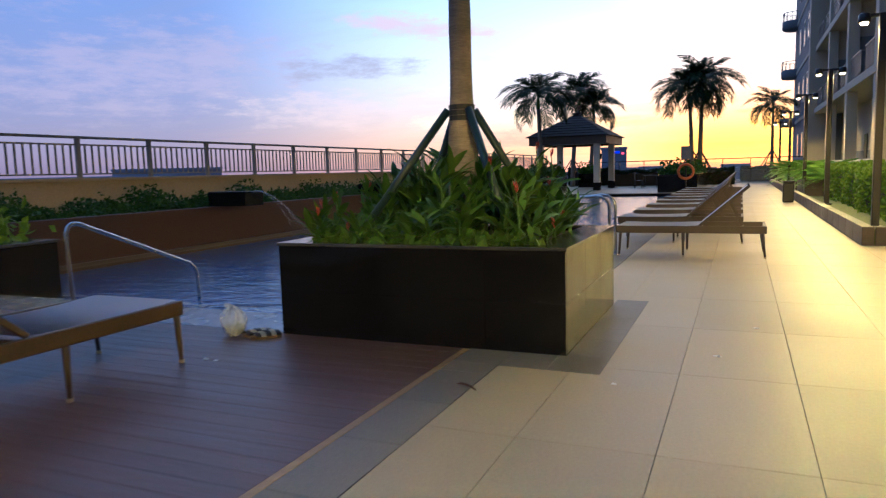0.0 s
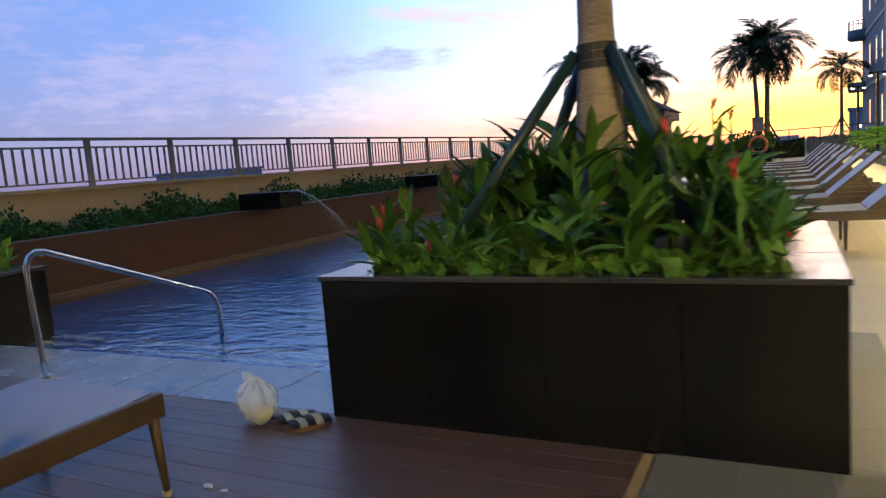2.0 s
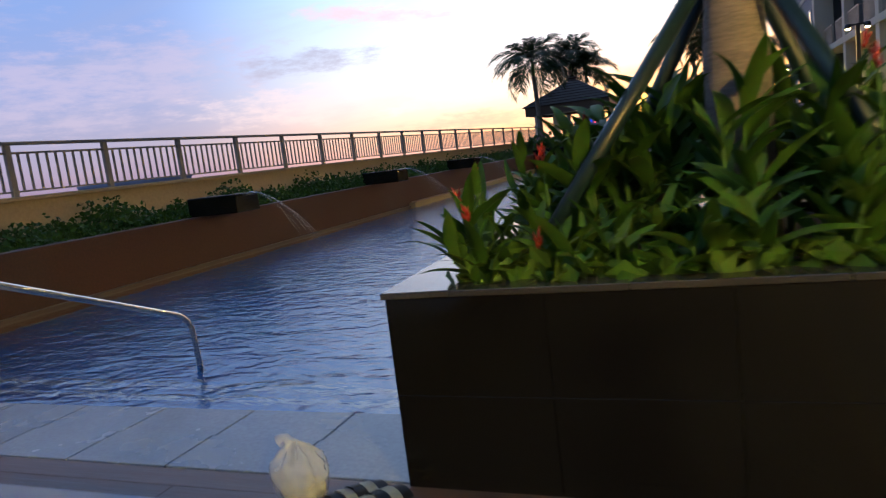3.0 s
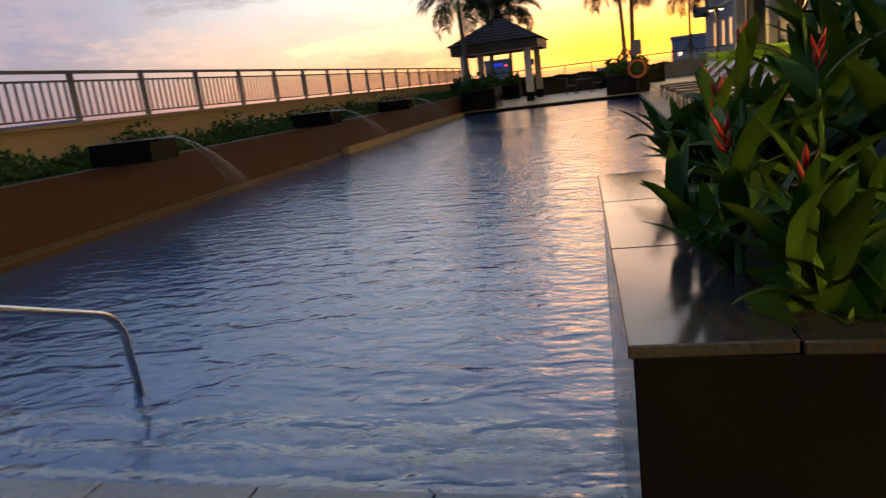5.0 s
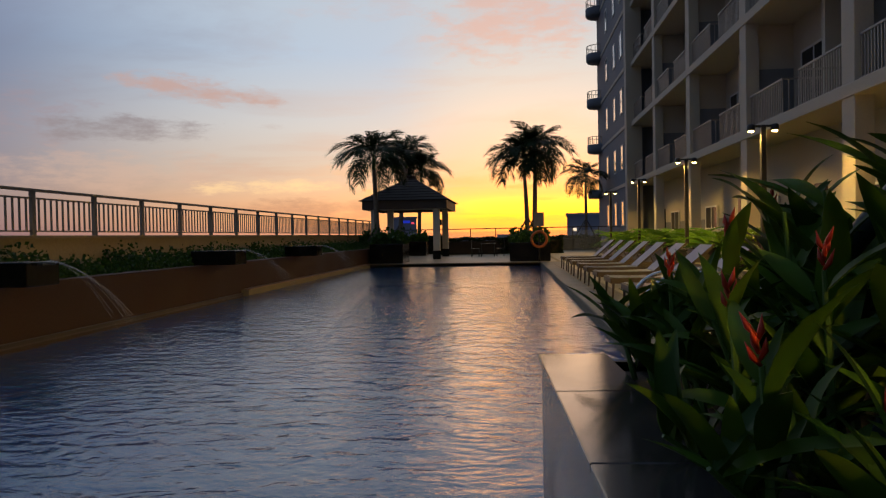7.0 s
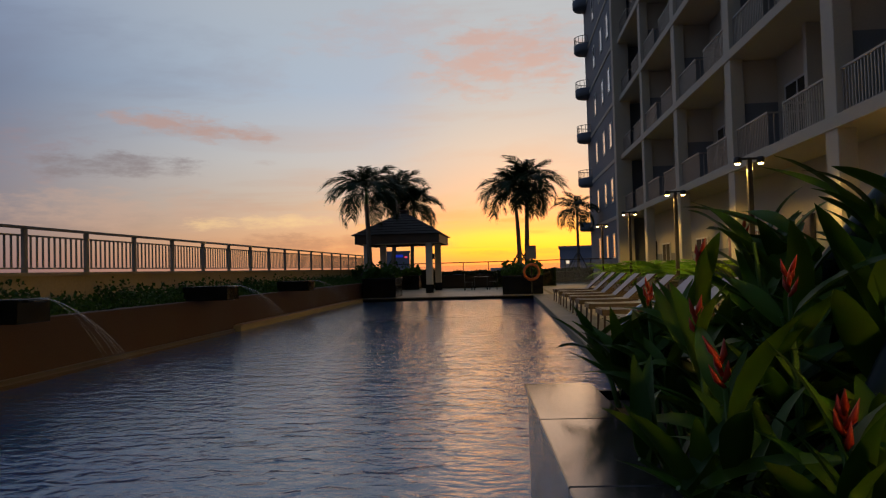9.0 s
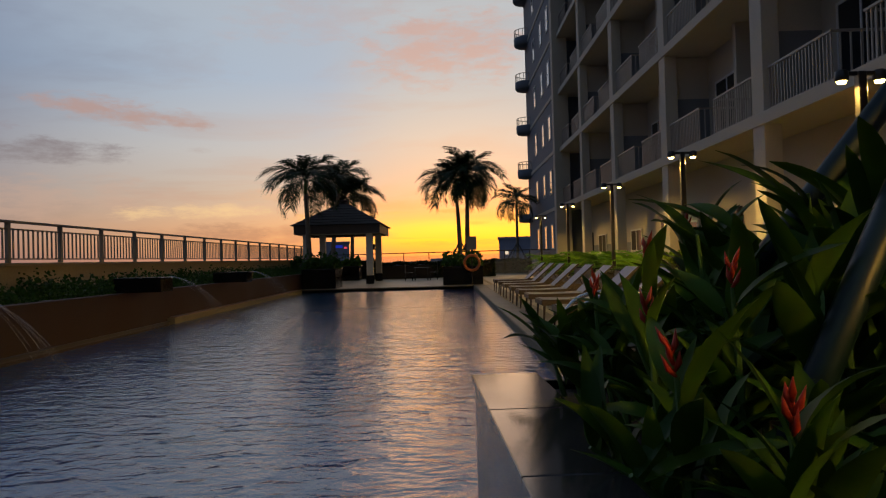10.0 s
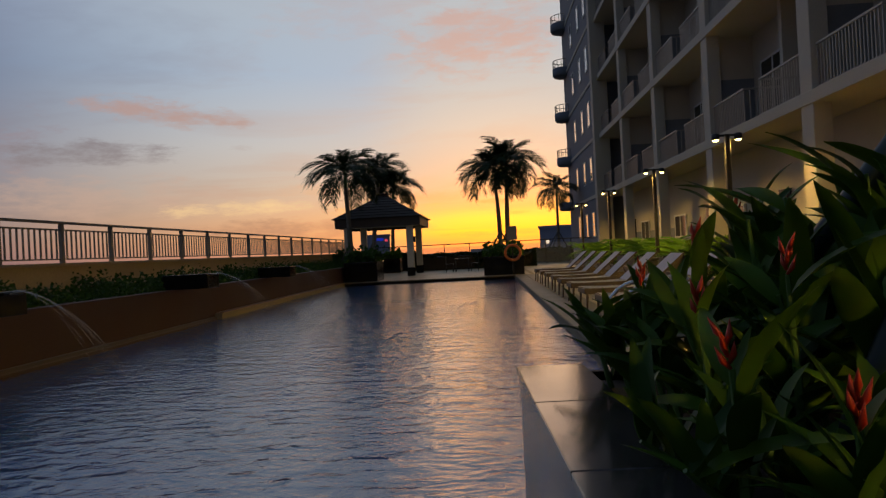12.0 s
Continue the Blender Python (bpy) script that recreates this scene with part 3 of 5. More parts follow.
for i in range(3):
    yy = PL_Y0 - 0.01 + cap_y * (i + 0.5)
    piece("cap_stone", cap_side, planter, pose(PL_X1 + 0.01 - CAP_W / 2, yy, 0.714))
    piece("cap_stone", cap_side, planter, pose(splayed(yy) - 0.01 + CAP_W / 2, yy, 0.714, 0, 0, SPLAY))
cap_x = (PL_X1 - PL_X0 + 0.02 - 2 * CAP_W) / 3
cap_front = mesh_of("cap_stone", boxes((-cap_x / 2 + 0.002, -CAP_W / 2 + 0.06, 0, cap_x / 2 - 0.002, CAP_W / 2 - 0.06, CAP_T), bevel=0.003), GRANITE_CAP)
for i in range(3):
    for yy in (PL_Y0 - 0.01 + CAP_W / 2 - 0.06, PL_Y1 + 0.01 - CAP_W / 2 + 0.06):
        piece("cap_stone", cap_front, planter, pose(PL_X0 - 0.01 + CAP_W + cap_x * (i + 0.5), yy, 0.714))
part("soil", boxes((PL_X0 + 0.2, PL_Y0 + 0.1, 0.55, PL_X1 - 0.2, PL_Y1 - 0.1, 0.69)), SOIL, planter, "dark damp soil")

# ---- palms ----


def frond_mesh(name, length, bend, pairs=60, leaflet=0.62, seed=1):
    """A feather palm frond along +y: a rib that bends over towards its tip, with two rows of hanging leaflets."""
    rng = random.Random(seed)
    verts, faces = [], []
    steps = 24
    line, p = [Vector((0, 0, 0))], Vector((0, 0, 0))
    for i in range(steps):
        a = bend * ((i + 0.5) / steps) ** 1.4
        p = p + Vector((0, math.cos(a), -math.sin(a))) * length / steps
        line.append(p)

    def at(s):
        x = min(s, 0.9999) * steps
        k = int(x)
        return line[k].lerp(line[k + 1], x - k)
    prev = None
    for i in range(13):
        s = i / 12
        p, r = at(s), 0.024 * (1 - 0.8 * s)
        k = len(verts)
        verts += [(p.x - r, p.y, p.z), (p.x + r, p.y, p.z), (p.x, p.y, p.z + r)]
        if prev is not None:
            for a, b in ((0, 1), (1, 2), (2, 0)):
                faces.append((prev + a, prev + b, k + b, k + a))
        prev = k
    for i in range(pairs):
        s = 0.20 + 0.80 * (i + rng.random() * 0.6) / pairs
        p, q = at(s), at(min(1, s + 0.03))
        along = (q - p).normalized() if (q - p).length > 1e-6 else Vector((0, 0.3, -1)).normalized()
        ll = leaflet * (0.35 + 0.8 * math.sin(math.pi * min(1, s * 0.9 + 0.04)) ** 0.7)
        for side in (-1, 1):
            out = (Vector((side, 0, 0)) * 0.75 + along * 0.75 + Vector((0, 0, 0.45 - 0.9 * rng.random()))).normalized()
            w = along * 0.025
            mid = p + out * ll * 0.55
            end = p + out * ll * (0.85 + 0.25 * rng.random()) + Vector((0, 0, -ll * (0.15 + 0.5 * rng.random())))
            k = len(verts)
            verts += [p - w * 0.5, p + w * 0.5, mid + w, mid - w, end]
            faces += [(k, k + 1, k + 2, k + 3), (k + 3, k + 2, k + 4)]
    return pydata(name, verts, faces, FROND)


FRONDS = [frond_mesh("frond", 2.1, 1.05, seed=3), frond_mesh("frond", 2.3, 1.7, seed=1), frond_mesh("frond", 2.2, 2.2, seed=2)]


def palm(label, base, top, radius, fronds, size, seed, stakes=0.0, lean=(0, 0), profile=None):
    rng = random.Random(seed)
    t = thing("palm_tree", label, "palm tree", "terrace palms", base)
    bm = bmesh.new()
    h = top - base[2]
    pts, rad = [], []
    for i in range(25):
        s = i / 24
        pts.append((lean[0] * s * s, lean[1] * s * s, h * s))
        rad.append(radius * (profile[i] if profile else 1.18 - 0.42 * s) * (1 + 0.035 * (i % 2)) * (1.25 if i == 0 else 1))
    tube(bm, pts, rad, 14)
    part("trunk", bm, TRUNK, t, smooth=True)
    bm = bmesh.new()
    tube(bm, [(lean[0], lean[1], h - 0.02), (lean[0], lean[1], h + 0.35 * size), (lean[0], lean[1], h + 0.75 * size)], [radius * 0.8, radius * 0.72, radius * 0.25], 10)
    part("crownshaft", bm, STEM, t, "smooth green crownshaft", True)
    fronds += 5
    for k in range(fronds):
        az = k * 137.5 + rng.uniform(-15, 15)
        tilt = 82 - 88 * (k / fronds) ** 0.9 + rng.uniform(-7, 7)
        sc = size * rng.uniform(0.80, 1.0) * (0.82 if tilt > 50 else 1)
        piece("frond", FRONDS[0 if tilt > 58 else 1 if tilt > 26 else 2], t, pose(lean[0], lean[1], h + 0.55 * size, 0, 0, az) @ pose(0, 0, 0, tilt, rng.uniform(-12, 12), 0) @ Matrix.Scale(sc, 4))
    if stakes:
        for k in range(4):
            a = radians(45 + 90 * k + rng.uniform(-8, 8))
            bm = bmesh.new()
            tube(bm, [(0.75 * stakes * math.cos(a), 0.75 * stakes * math.sin(a), 0.0), (0.09 * math.cos(a), 0.09 * math.sin(a), stakes)], 0.035, 8)
            part("stake", bm, POLE, t, "dark wooden support stake")
    return t


TRUNK_X, TRUNK_Y = -1.52, 5.93
big = palm("tall palm with a grey ringed trunk, tied to stakes", (TRUNK_X, TRUNK_Y, 0.68), 6.6, 0.105, 16, 1.15, 11, profile=[1.05, 1.15, 1.22, 1.18, 1.02] + [0.86 - 0.006 * i for i in range(20)])
bm = bmesh.new()
for k in range(3):
    z = 1.00 + 0.045 * k
    tube(bm, [(0, 0, z), (0, 0, z + 0.04)], 0.108 + 0.004 * (k % 2), 16)
part("collar", bm, STRAP, big, "black rubber strap round the trunk")
for dx, dy in ((-0.83, -0.42), (0.60, -0.52), (0.58, 0.60), (-0.72, 0.64)):
    bm = bmesh.new()
    u = Vector((dx, dy, 0)).normalized()
    tube(bm, [(dx, dy, 0.01), (u.x * 0.115, u.y * 0.115, 1.09)], 0.034, 10)
    part("stake", bm, STAKE, big, "dark green painted timber support stake", True)

# heliconias in the planter: a few leaf shapes shared by all plants
LEAVES = []
for k in range(7):
    r = random.Random(40 + k)
    v, f = blade(0.22 + 0.024 * k, 0.027 + 0.004 * (k % 4), 0.35 + 0.26 * (k % 4), 0.40, n=8)
    LEAVES.append(pydata("leaf", v, f, HELI, True))
v, f = blade(0.34, 0.035, 1.9, 0.9, n=7)
DRY_LEAF = pydata("leaf", v, f, HELI_DRY, True)


def flower_mesh(seed):
    r = random.Random(seed)
    bm = bmesh.new()
    for k in range(6):
        a = k * 2.4
        z = 0.022 * k
        out = Vector((math.cos(a), math.sin(a), 0))
        base = Vector((0, 0, z))
        tip = base + out * (0.028 + 0.015 * r.random()) + Vector((0, 0, 0.075 + 0.03 * r.random()))
        tube(bm, [base, base + out * 0.022 + Vector((0, 0, 0.035)), tip], [0.007, 0.013, 0.001], 6)
    return mesh_of("flower", bm, BRACT, True)


FLOWERS = [flower_mesh(k) for k in range(3)]


def heliconia(x, y, z, tall, leaves, seed, flower=False, lean=None, dry=False, size=1.0):
    r = random.Random(seed)
    t = thing("heliconia_plant", ("green heliconia with pointed leaves and a red flower" if flower else "green heliconia with long pointed leaves, not flowering"), "plant", "planter heliconias", (x, y, z))
    lx, ly = lean if lean else (r.uniform(-0.12, 0.12), r.uniform(-0.12, 0.12))
    bm = bmesh.new()
    tube(bm, [(0, 0, -0.02), (lx * 0.3, ly * 0.3, tall * 0.5), (lx, ly, tall)], [0.011, 0.009, 0.005], 6)
    part("stem", bm, STEM, t)
    for k in range(leaves):
        s = (k + 0.6) / leaves
        az = r.uniform(0, 360)
        p = (lx * s * s, ly * s * s, tall * (0.15 + 0.8 * s))
        me = DRY_LEAF if dry and k == 1 else LEAVES[r.randrange(7)]
        piece("leaf", me, t, pose(*p, 0, 0, az) @ pose(0, 0, 0, r.uniform(38, 84), r.uniform(-25, 25), 0) @ Matrix.Scale(size * r.uniform(0.75, 1.15), 4))
    if flower:
        piece("flower", FLOWERS[seed % 3], t, pose(lx * 1.05, ly * 1.05, tall, r.uniform(-12, 12), r.uniform(-12, 12), r.uniform(0, 360)) @ Matrix.Scale(0.46, 4))
    return t


rng = random.Random(78)
count = 0
for gy in range(8):
    for gx in range(13):
        x = PL_X0 + 0.29 + gx * (PL_X1 - PL_X0 - 0.60) / 12 + rng.uniform(-0.08, 0.08)
        y = PL_Y0 + 0.22 + gy * (PL_Y1 - PL_Y0 - 0.44) / 7 + rng.uniform(-0.08, 0.08)
        d = math.hypot(x - TRUNK_X, y - TRUNK_Y)
        if d < 0.17:
            continue
        edge = min((x - PL_X0) / 1.05, (PL_X1 - x) / 0.9, (y - PL_Y0) / 0.75, (PL_Y1 - y) / 0.75, 1.0)
        tall = 0.08 + 0.58 * edge ** 1.3 + rng.uniform(-0.06, 0.08)
        low = x < -1.65 and y < 5.70
        if low:
            tall = min(tall, 0.10 + 0.05 * rng.random())
        out = (0.10 * (x - TRUNK_X), 0.10 * (y - TRUNK_Y))
        heliconia(x, y, 0.685, tall, 11 + int(5 * edge), 500 + count, flower=(count % 23 == 2), lean=out, dry=(count % 13 == 4), size=(0.72 if low else 0.78 + 0.28 * edge))
        count += 1
for fx, fy, fz in ((-2.53, 5.38, 0.30), (-2.44, 5.17, 0.25), (-2.52, 5.56, 0.36), (-2.28, 5.74, 0.43), (-2.45, 6.38, 0.38), (-0.80, 5.17, 0.42),
                   (-0.90, 6.55, 0.68), (-0.98, 6.35, 0.74), (-2.18, 6.32, 0.56), (-1.1, 5.5, 0.62), (-2.42, 5.92, 0.48)):
    heliconia(fx, fy, 0.685, fz, 5, 900 + count, flower=True, lean=(-0.02, -0.01), size=0.75)
    count += 1
# a clump of taller plants on the pool side, behind the stake
for fx, fy, fz in ((-2.05, 6.22, 0.62), (-1.92, 6.05, 0.66), (-2.20, 6.10, 0.56), (-1.80, 6.34, 0.70), (-2.02, 6.48, 0.62), (-1.96, 5.86, 0.56)):
    heliconia(fx, fy, 0.685, fz, 13, 900 + count, lean=(-0.05, -0.03), dry=(count % 2 == 0), size=0.95)
    count += 1
# low lime groundcover along the front rim
for k in range(26):
    x = PL_X0 + 0.30 + k * (PL_X1 - PL_X0 - 0.6) / 25 + rng.uniform(-0.03, 0.03)
    y = PL_Y0 + rng.uniform(0.13, 0.19)
    t = thing("groundcover_plant", "low lime-green leafy plant along the planter rim", "plant", "planter groundcover", (x, y, 0.685))
    pts = np.random.default_rng(k).normal(size=(22, 3)) * (0.05, 0.04, 0.035) + (0, 0, 0.065)
    scatter_leaves("foliage", pts, 0.095, GROUND_LEAF, t, 0.2, np.random.default_rng(k + 50), 1.2)

# ---- loungers ----


def lounger_parts(t):
    """Foot end at x = 0, head end at x = 1.95, width along y from 0 to 0.84."""
    W = 0.84
    for y0 in (0.0, W - 0.035):
        part("side_rail", boxes((0, y0, 0.33, 1.95, y0 + 0.035, 0.43), bevel=0.006), WICKER, t)
    for x0 in (0.0, 1.915):
        part("end_rail", boxes((x0, 0.036, 0.335, x0 + 0.035, W - 0.036, 0.425), bevel=0.006), WICKER, t)
    part("cross_bar", boxes((1.09, 0.036, 0.36, 1.12, W - 0.036, 0.40), bevel=0.004), WICKER, t)
    for x in (0.05, 0.90, 1.90):
        for y in (0.02, W - 0.02):
            bm = bmesh.new()
            dx = 0.035 if x > 1.5 else -0.02 if x < 0.5 else 0.0
            tube(bm, [(x, y, 0.335), (x + dx * 0.4, y, 0.18), (x + dx, y, 0.015)], [0.024, 0.019, 0.014], 8)
            leg = part("leg", bm, WICKER, t, smooth=True)
            bm = bmesh.new()
            tube(bm, [(x + dx, y, 0.0), (x + dx, y, 0.022)], 0.019, 8)
            part("foot_cap", bm, FOOT, leg, "pale plastic foot cap")
    seat = bmesh.new()
    nx = 8
    for i in range(nx + 1):
        s = i / nx
        z = 0.437 - 0.018 * math.sin(math.pi * s)
        seat.verts.new((0.02 + 1.08 * s, 0.03, z)), seat.verts.new((0.02 + 1.08 * s, W - 0.03, z))
    seat.verts.ensure_lookup_table()
    for i in range(nx):
        k = 2 * i
        seat.faces.new((seat.verts[k], seat.verts[k + 2], seat.verts[k + 3], seat.verts[k + 1]))
    bmesh.ops.solidify(seat, geom=seat.faces[:], thickness=0.012)
    part("seat", seat, SLING, t, "pale grey sling seat")
    a = radians(41)
    L = 0.80
    back = bmesh.new()
    box(back, 0, 0.04, -0.008, L, W - 0.04, 0.012, 0.004)
    bmesh.ops.transform(back, matrix=Matrix.Translation((1.11, 0, 0.435)) @ Matrix.Rotation(-a, 4, "Y"), verts=back.verts)
    rest = part("backrest", back, SLING, t, "raised pale grey sling backrest")
    for y0 in (0.018, W - 0.04):
        fr = boxes((0, y0, -0.022, L + 0.02, y0 + 0.022, 0.016), bevel=0.004)
        bmesh.ops.transform(fr, matrix=Matrix.Translation((1.11, 0, 0.435)) @ Matrix.Rotation(-a, 4, "Y"), verts=fr.verts)
        part("back_frame", fr, WICKER, rest)
    bm = bmesh.new()
    for y in (0.10, W - 0.10):
        tube(bm, [(1.11 + 0.5 * math.cos(a), y, 0.435 + 0.5 * math.sin(a) - 0.02), (1.66, y, 0.37)], 0.012, 6)
    tube(bm, [(1.66, 0.036, 0.375), (1.66, W - 0.036, 0.375)], 0.012, 6)
    part("prop", bm, WICKER, t, "thin backrest prop")


lounger = thing("sun_lounger", "brown-framed sun lounger with raised pale backrest beside the pool", "sun lounger", "row of sun loungers", (-1.0, 10.52, 0))
lounger_parts(lounger)
for k in range(1, 10):
    copy_thing(lounger, pose(-1.28, 10.55 + 1.86 * k + 0.05 * math.sin(5 * k), 0, 0, 0, 0.8 * math.sin(3 * k)))
near = copy_thing(lounger, pose(-3.735, 4.10, 0, 0, 0, 270))
near["label"], near["group"] = "brown-framed sun lounger with grey sling seat on the timber deck", ""
other_row = copy_thing(lounger, pose(4.25, 10.0, 0, 0, 0, 180))
other_row["label"], other_row["group"] = "brown-framed sun lounger on the walkway by the kerb end", ""

# ---- handrails of the pool ----


def handrail(label, path, r=0.021, at=(0, 0, 0)):
    t = thing("pool_handrail", label, "handrail", "", at)
    bm = bmesh.new()
    tube(bm, path, r, 12)
    part("tube", bm, STEEL, t, smooth=True)
    bm = bmesh.new()
    p = path[0]
    tube(bm, [(p[0], p[1], 0.0), (p[0], p[1], 0.012)], 0.05, 14)
    part("flange", bm, STEEL, t, "polished round floor flange")
    return t


HX = -5.25
path = [(HX, 5.10, 0.0), (HX, 5.08, 0.45)] + arc((HX, 5.06, 0.95), (HX, 5.07, 0.70), (HX, 5.30, 0.83)) + arc((HX, 6.70, 0.27), (HX, 6.60, 0.307), (HX, 6.74, 0.16)) + [(HX, 6.78, -0.55)]
handrail("polished steel handrail sloping from deck into the pool", path)
for y0 in (10.05, 10.55):
    path = [(-1.02, y0, 0.0), (-1.02, y0, 0.45)] + arc((-1.02, y0, 0.92), (-1.02, y0, 0.68), (-1.32, y0, 0.86)) + arc((-1.85, y0, 0.80), (-1.60, y0, 0.84), (-1.90, y0, 0.50)) + [(-1.92, y0, -0.7)]
    handrail("polished steel ladder rail hooked over the pool edge", path)
# ---- lamp posts ----


def lamp_post():
    t = thing("street_lamp", "black twin-headed lamp post glowing warm white beside the walkway", "street lamp", "walkway lamps")
    part("pole", boxes((-0.055, -0.055, 0.22, 0.055, 0.055, 3.50), bevel=0.008), POLE, t)
    part("base_plate", boxes((-0.11, -0.11, 0.20, 0.11, 0.11, 0.23), bevel=0.005), POLE, t)
    part("cross_arm", boxes((-0.20, -0.035, 3.45, -0.056, 0.035, 3.50), bevel=0.006), POLE, t)
    part("cross_arm", boxes((0.056, -0.035, 3.45, 0.20, 0.035, 3.50), bevel=0.006), POLE, t)
    for s in (-1, 1):
        bm = bmesh.new()
        tube(bm, [(0.25 * s, 0, 3.52), (0.25 * s, 0, 3.50), (0.25 * s, 0, 3.42), (0.25 * s, 0, 3.38)], [0.06, 0.085, 0.09, 0.085], 14)
        head = part("lamp_head", bm, POLE, t, "black round downlight head", True)
        bm = bmesh.new()
        tube(bm, [(0.25 * s, 0, 3.345), (0.25 * s, 0, 3.379)], [0.05, 0.065], 14)
        part("lens", bm, BULB, head, "glowing warm lens", True)
    return t


lamp = lamp_post()
lamp.location = (LAMP_X, LAMP_YS[2], 0)
for y in LAMP_YS[3:]:
    copy_thing(lamp, pose(LAMP_X, y, 0))
# unseen posts added under the two overpowered lamps
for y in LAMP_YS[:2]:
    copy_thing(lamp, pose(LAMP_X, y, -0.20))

# ---- right side: kerbed bed, hedges ----
bed = setting(part("bed_kerb", boxes((2.30, 12.36, -0.1, 2.44, 48, 0.24), (2.44, 12.36, -0.1, 6.0, 12.50, 0.24), (2.44, 12.50, -0.1, 4.8, 48, 0.16)), GRASS), "brown granite kerb round the hedge bed", "kerb")
hedge_rng = np.random.default_rng(21)


def hedge(name, label, x0, x1, y0, y1, z0, z1, n, mat, leaf, group="", lumps=0.10, core=SOIL):
    t = thing(name, label, "hedge", group, ((x0 + x1) / 2, (y0 + y1) / 2, z0))
    cx, cy = (x0 + x1) / 2, (y0 + y1) / 2
    # solid soil-coloured block fills the hedge behind the scattered leaves
    part("hedge_core", boxes((x0 - cx + 0.12, y0 - cy + 0.12, 0, x1 - cx - 0.12, y1 - cy - 0.12, z1 - z0 - 0.16), bevel=0.06), core, t, "dark block filling the hedge behind its leaves")
    p = hedge_rng.uniform(0, 1, (n, 3))
    face = hedge_rng.integers(0, 4, n)
    depth = hedge_rng.uniform(0, 0.16, n)
    sx, sy, sz = x1 - x0, y1 - y0, z1 - z0
    px, py, pz = p[:, 0] * sx, p[:, 1] * sy, p[:, 2] * sz
    px = np.where(face == 0, depth, np.where(face == 3, sx - depth, px))
    pz = np.where(face == 1, sz - depth, pz)
    py = np.where((face == 2), np.where(p[:, 0] > 0.5, depth, np.where(p[:, 2] > 0.3, py, sy - depth)), py)
    pz = np.where((face == 2) & (p[:, 0] <= 0.5), sz - depth, pz)
    wob = lumps * (np.sin(py * 2.3) + np.sin(py * 5.1 + 1) * 0.6 + np.sin(px * 4.2 + py))
    pz = pz + wob * (pz / sz) * 0.5
    px = px + 0.4 * wob * np.where(face == 0, 1, 0)
    c = np.stack([px + x0 - cx, py + y0 - cy, pz], axis=1)
    scatter_leaves("leaves", c, leaf, mat, t, 0.5, hedge_rng)
    return t


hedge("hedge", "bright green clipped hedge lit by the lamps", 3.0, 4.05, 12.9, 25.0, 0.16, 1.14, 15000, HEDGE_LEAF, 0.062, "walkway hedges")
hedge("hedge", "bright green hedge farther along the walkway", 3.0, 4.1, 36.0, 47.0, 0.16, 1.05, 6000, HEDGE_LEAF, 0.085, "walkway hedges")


def fern(x, y, z, size, seed):
    r = random.Random(seed)
    t = thing("fern", "lush bright green fern with arching fronds under the lamps", "plant", "walkway ferns", (x, y, z))
    for k in range(16):
        me = FERN_FRONDS[r.randrange(2)]
        piece("frond", me, t, pose(0, 0, 0.05, 0, 0, r.uniform(0, 360)) @ pose(0, 0, 0, r.uniform(15, 65), 0, 0) @ Matrix.Scale(size * r.uniform(0.8, 1.15), 4))
    return t


FERN_FRONDS = []
for k in range(2):
    v, f = [], []
    for i in range(14):
        s = i / 14
        y, z = 0.9 * math.sin(1.3 * s) / 1.3, -0.9 * (1 - math.cos(1.3 * s)) / 1.3
        w = 0.20 * math.sin(math.pi * (0.15 + 0.8 * s)) * (1 + 0.1 * k)
        for sd in (-1, 1):
            b = len(v)
            v += [(0, y, z), (0, y + 0.045, z - 0.01), (sd * w, y + 0.09, z - 0.04 - 0.1 * w)]
            f.append((b, b + 1, b + 2))
    FERN_FRONDS.append(pydata("frond", v, f, FERN_LEAF))
for k in range(26):
    fern(2.95 + 0.7 * random.random(), 25.8 + 0.80 * k, 0.60, 1.25 + 0.35 * random.random(), 60 + k)
for gy in (25.8, 30.0):
    t = thing("stone_planter", "low grey-brown granite planter box on the kerb bed", "planter", "kerb planters", (2.75, gy, 0.16))
    part("body", boxes((-0.22, 0, 0, 0.6, 3.4, 0.50), bevel=0.01), KERB, t)
    part("rim", boxes((-0.24, -0.02, 0.50, 0.62, 3.42, 0.54), bevel=0.006), GRANITE_CAP, t)
bin_thing = thing("litter_bin", "small black litter bin on the kerb", "bin", "", (2.02, 25.2, 0))
part("body", boxes((-0.16, -0.16, 0.0, 0.16, 0.16, 0.62), bevel=0.03), BIN, bin_thing)
part("lid", boxes((-0.18, -0.18, 0.62, 0.18, 0.18, 0.68), bevel=0.02), BIN, bin_thing)

# ---- railing on the parapet ----
railing = thing("parapet_railing", "bronze painted metal railing with thin balusters on the parapet", "railing", "", (-11.05, 0, 1.34))
BAY_W = 1.74
P0 = 16.934 - BAY_W * 13
NB = 29
post_me = mesh_of("post", boxes((-0.035, -0.045, 0, 0.035, 0.045, 0.75), bevel=0.005), RAIL_PAINT)
bal_me = mesh_of("baluster", boxes((-0.010, -0.018, 0.09, 0.010, 0.018, 0.62)), RAIL_PAINT)
for k in range(NB + 1):
    piece("post", post_me, railing, pose(0, P0 + BAY_W * k, 0))
    if k < NB:
        for j in range(10):
            piece("baluster", bal_me, railing, pose(0, P0 + BAY_W * k + BAY_W * (j + 1) / 11, 0))
end = P0 + BAY_W * NB
part("top_rail", boxes((-0.045, P0 - 0.05, 0.752, 0.045, end + 0.05, 0.80), bevel=0.006), RAIL_PAINT, railing)
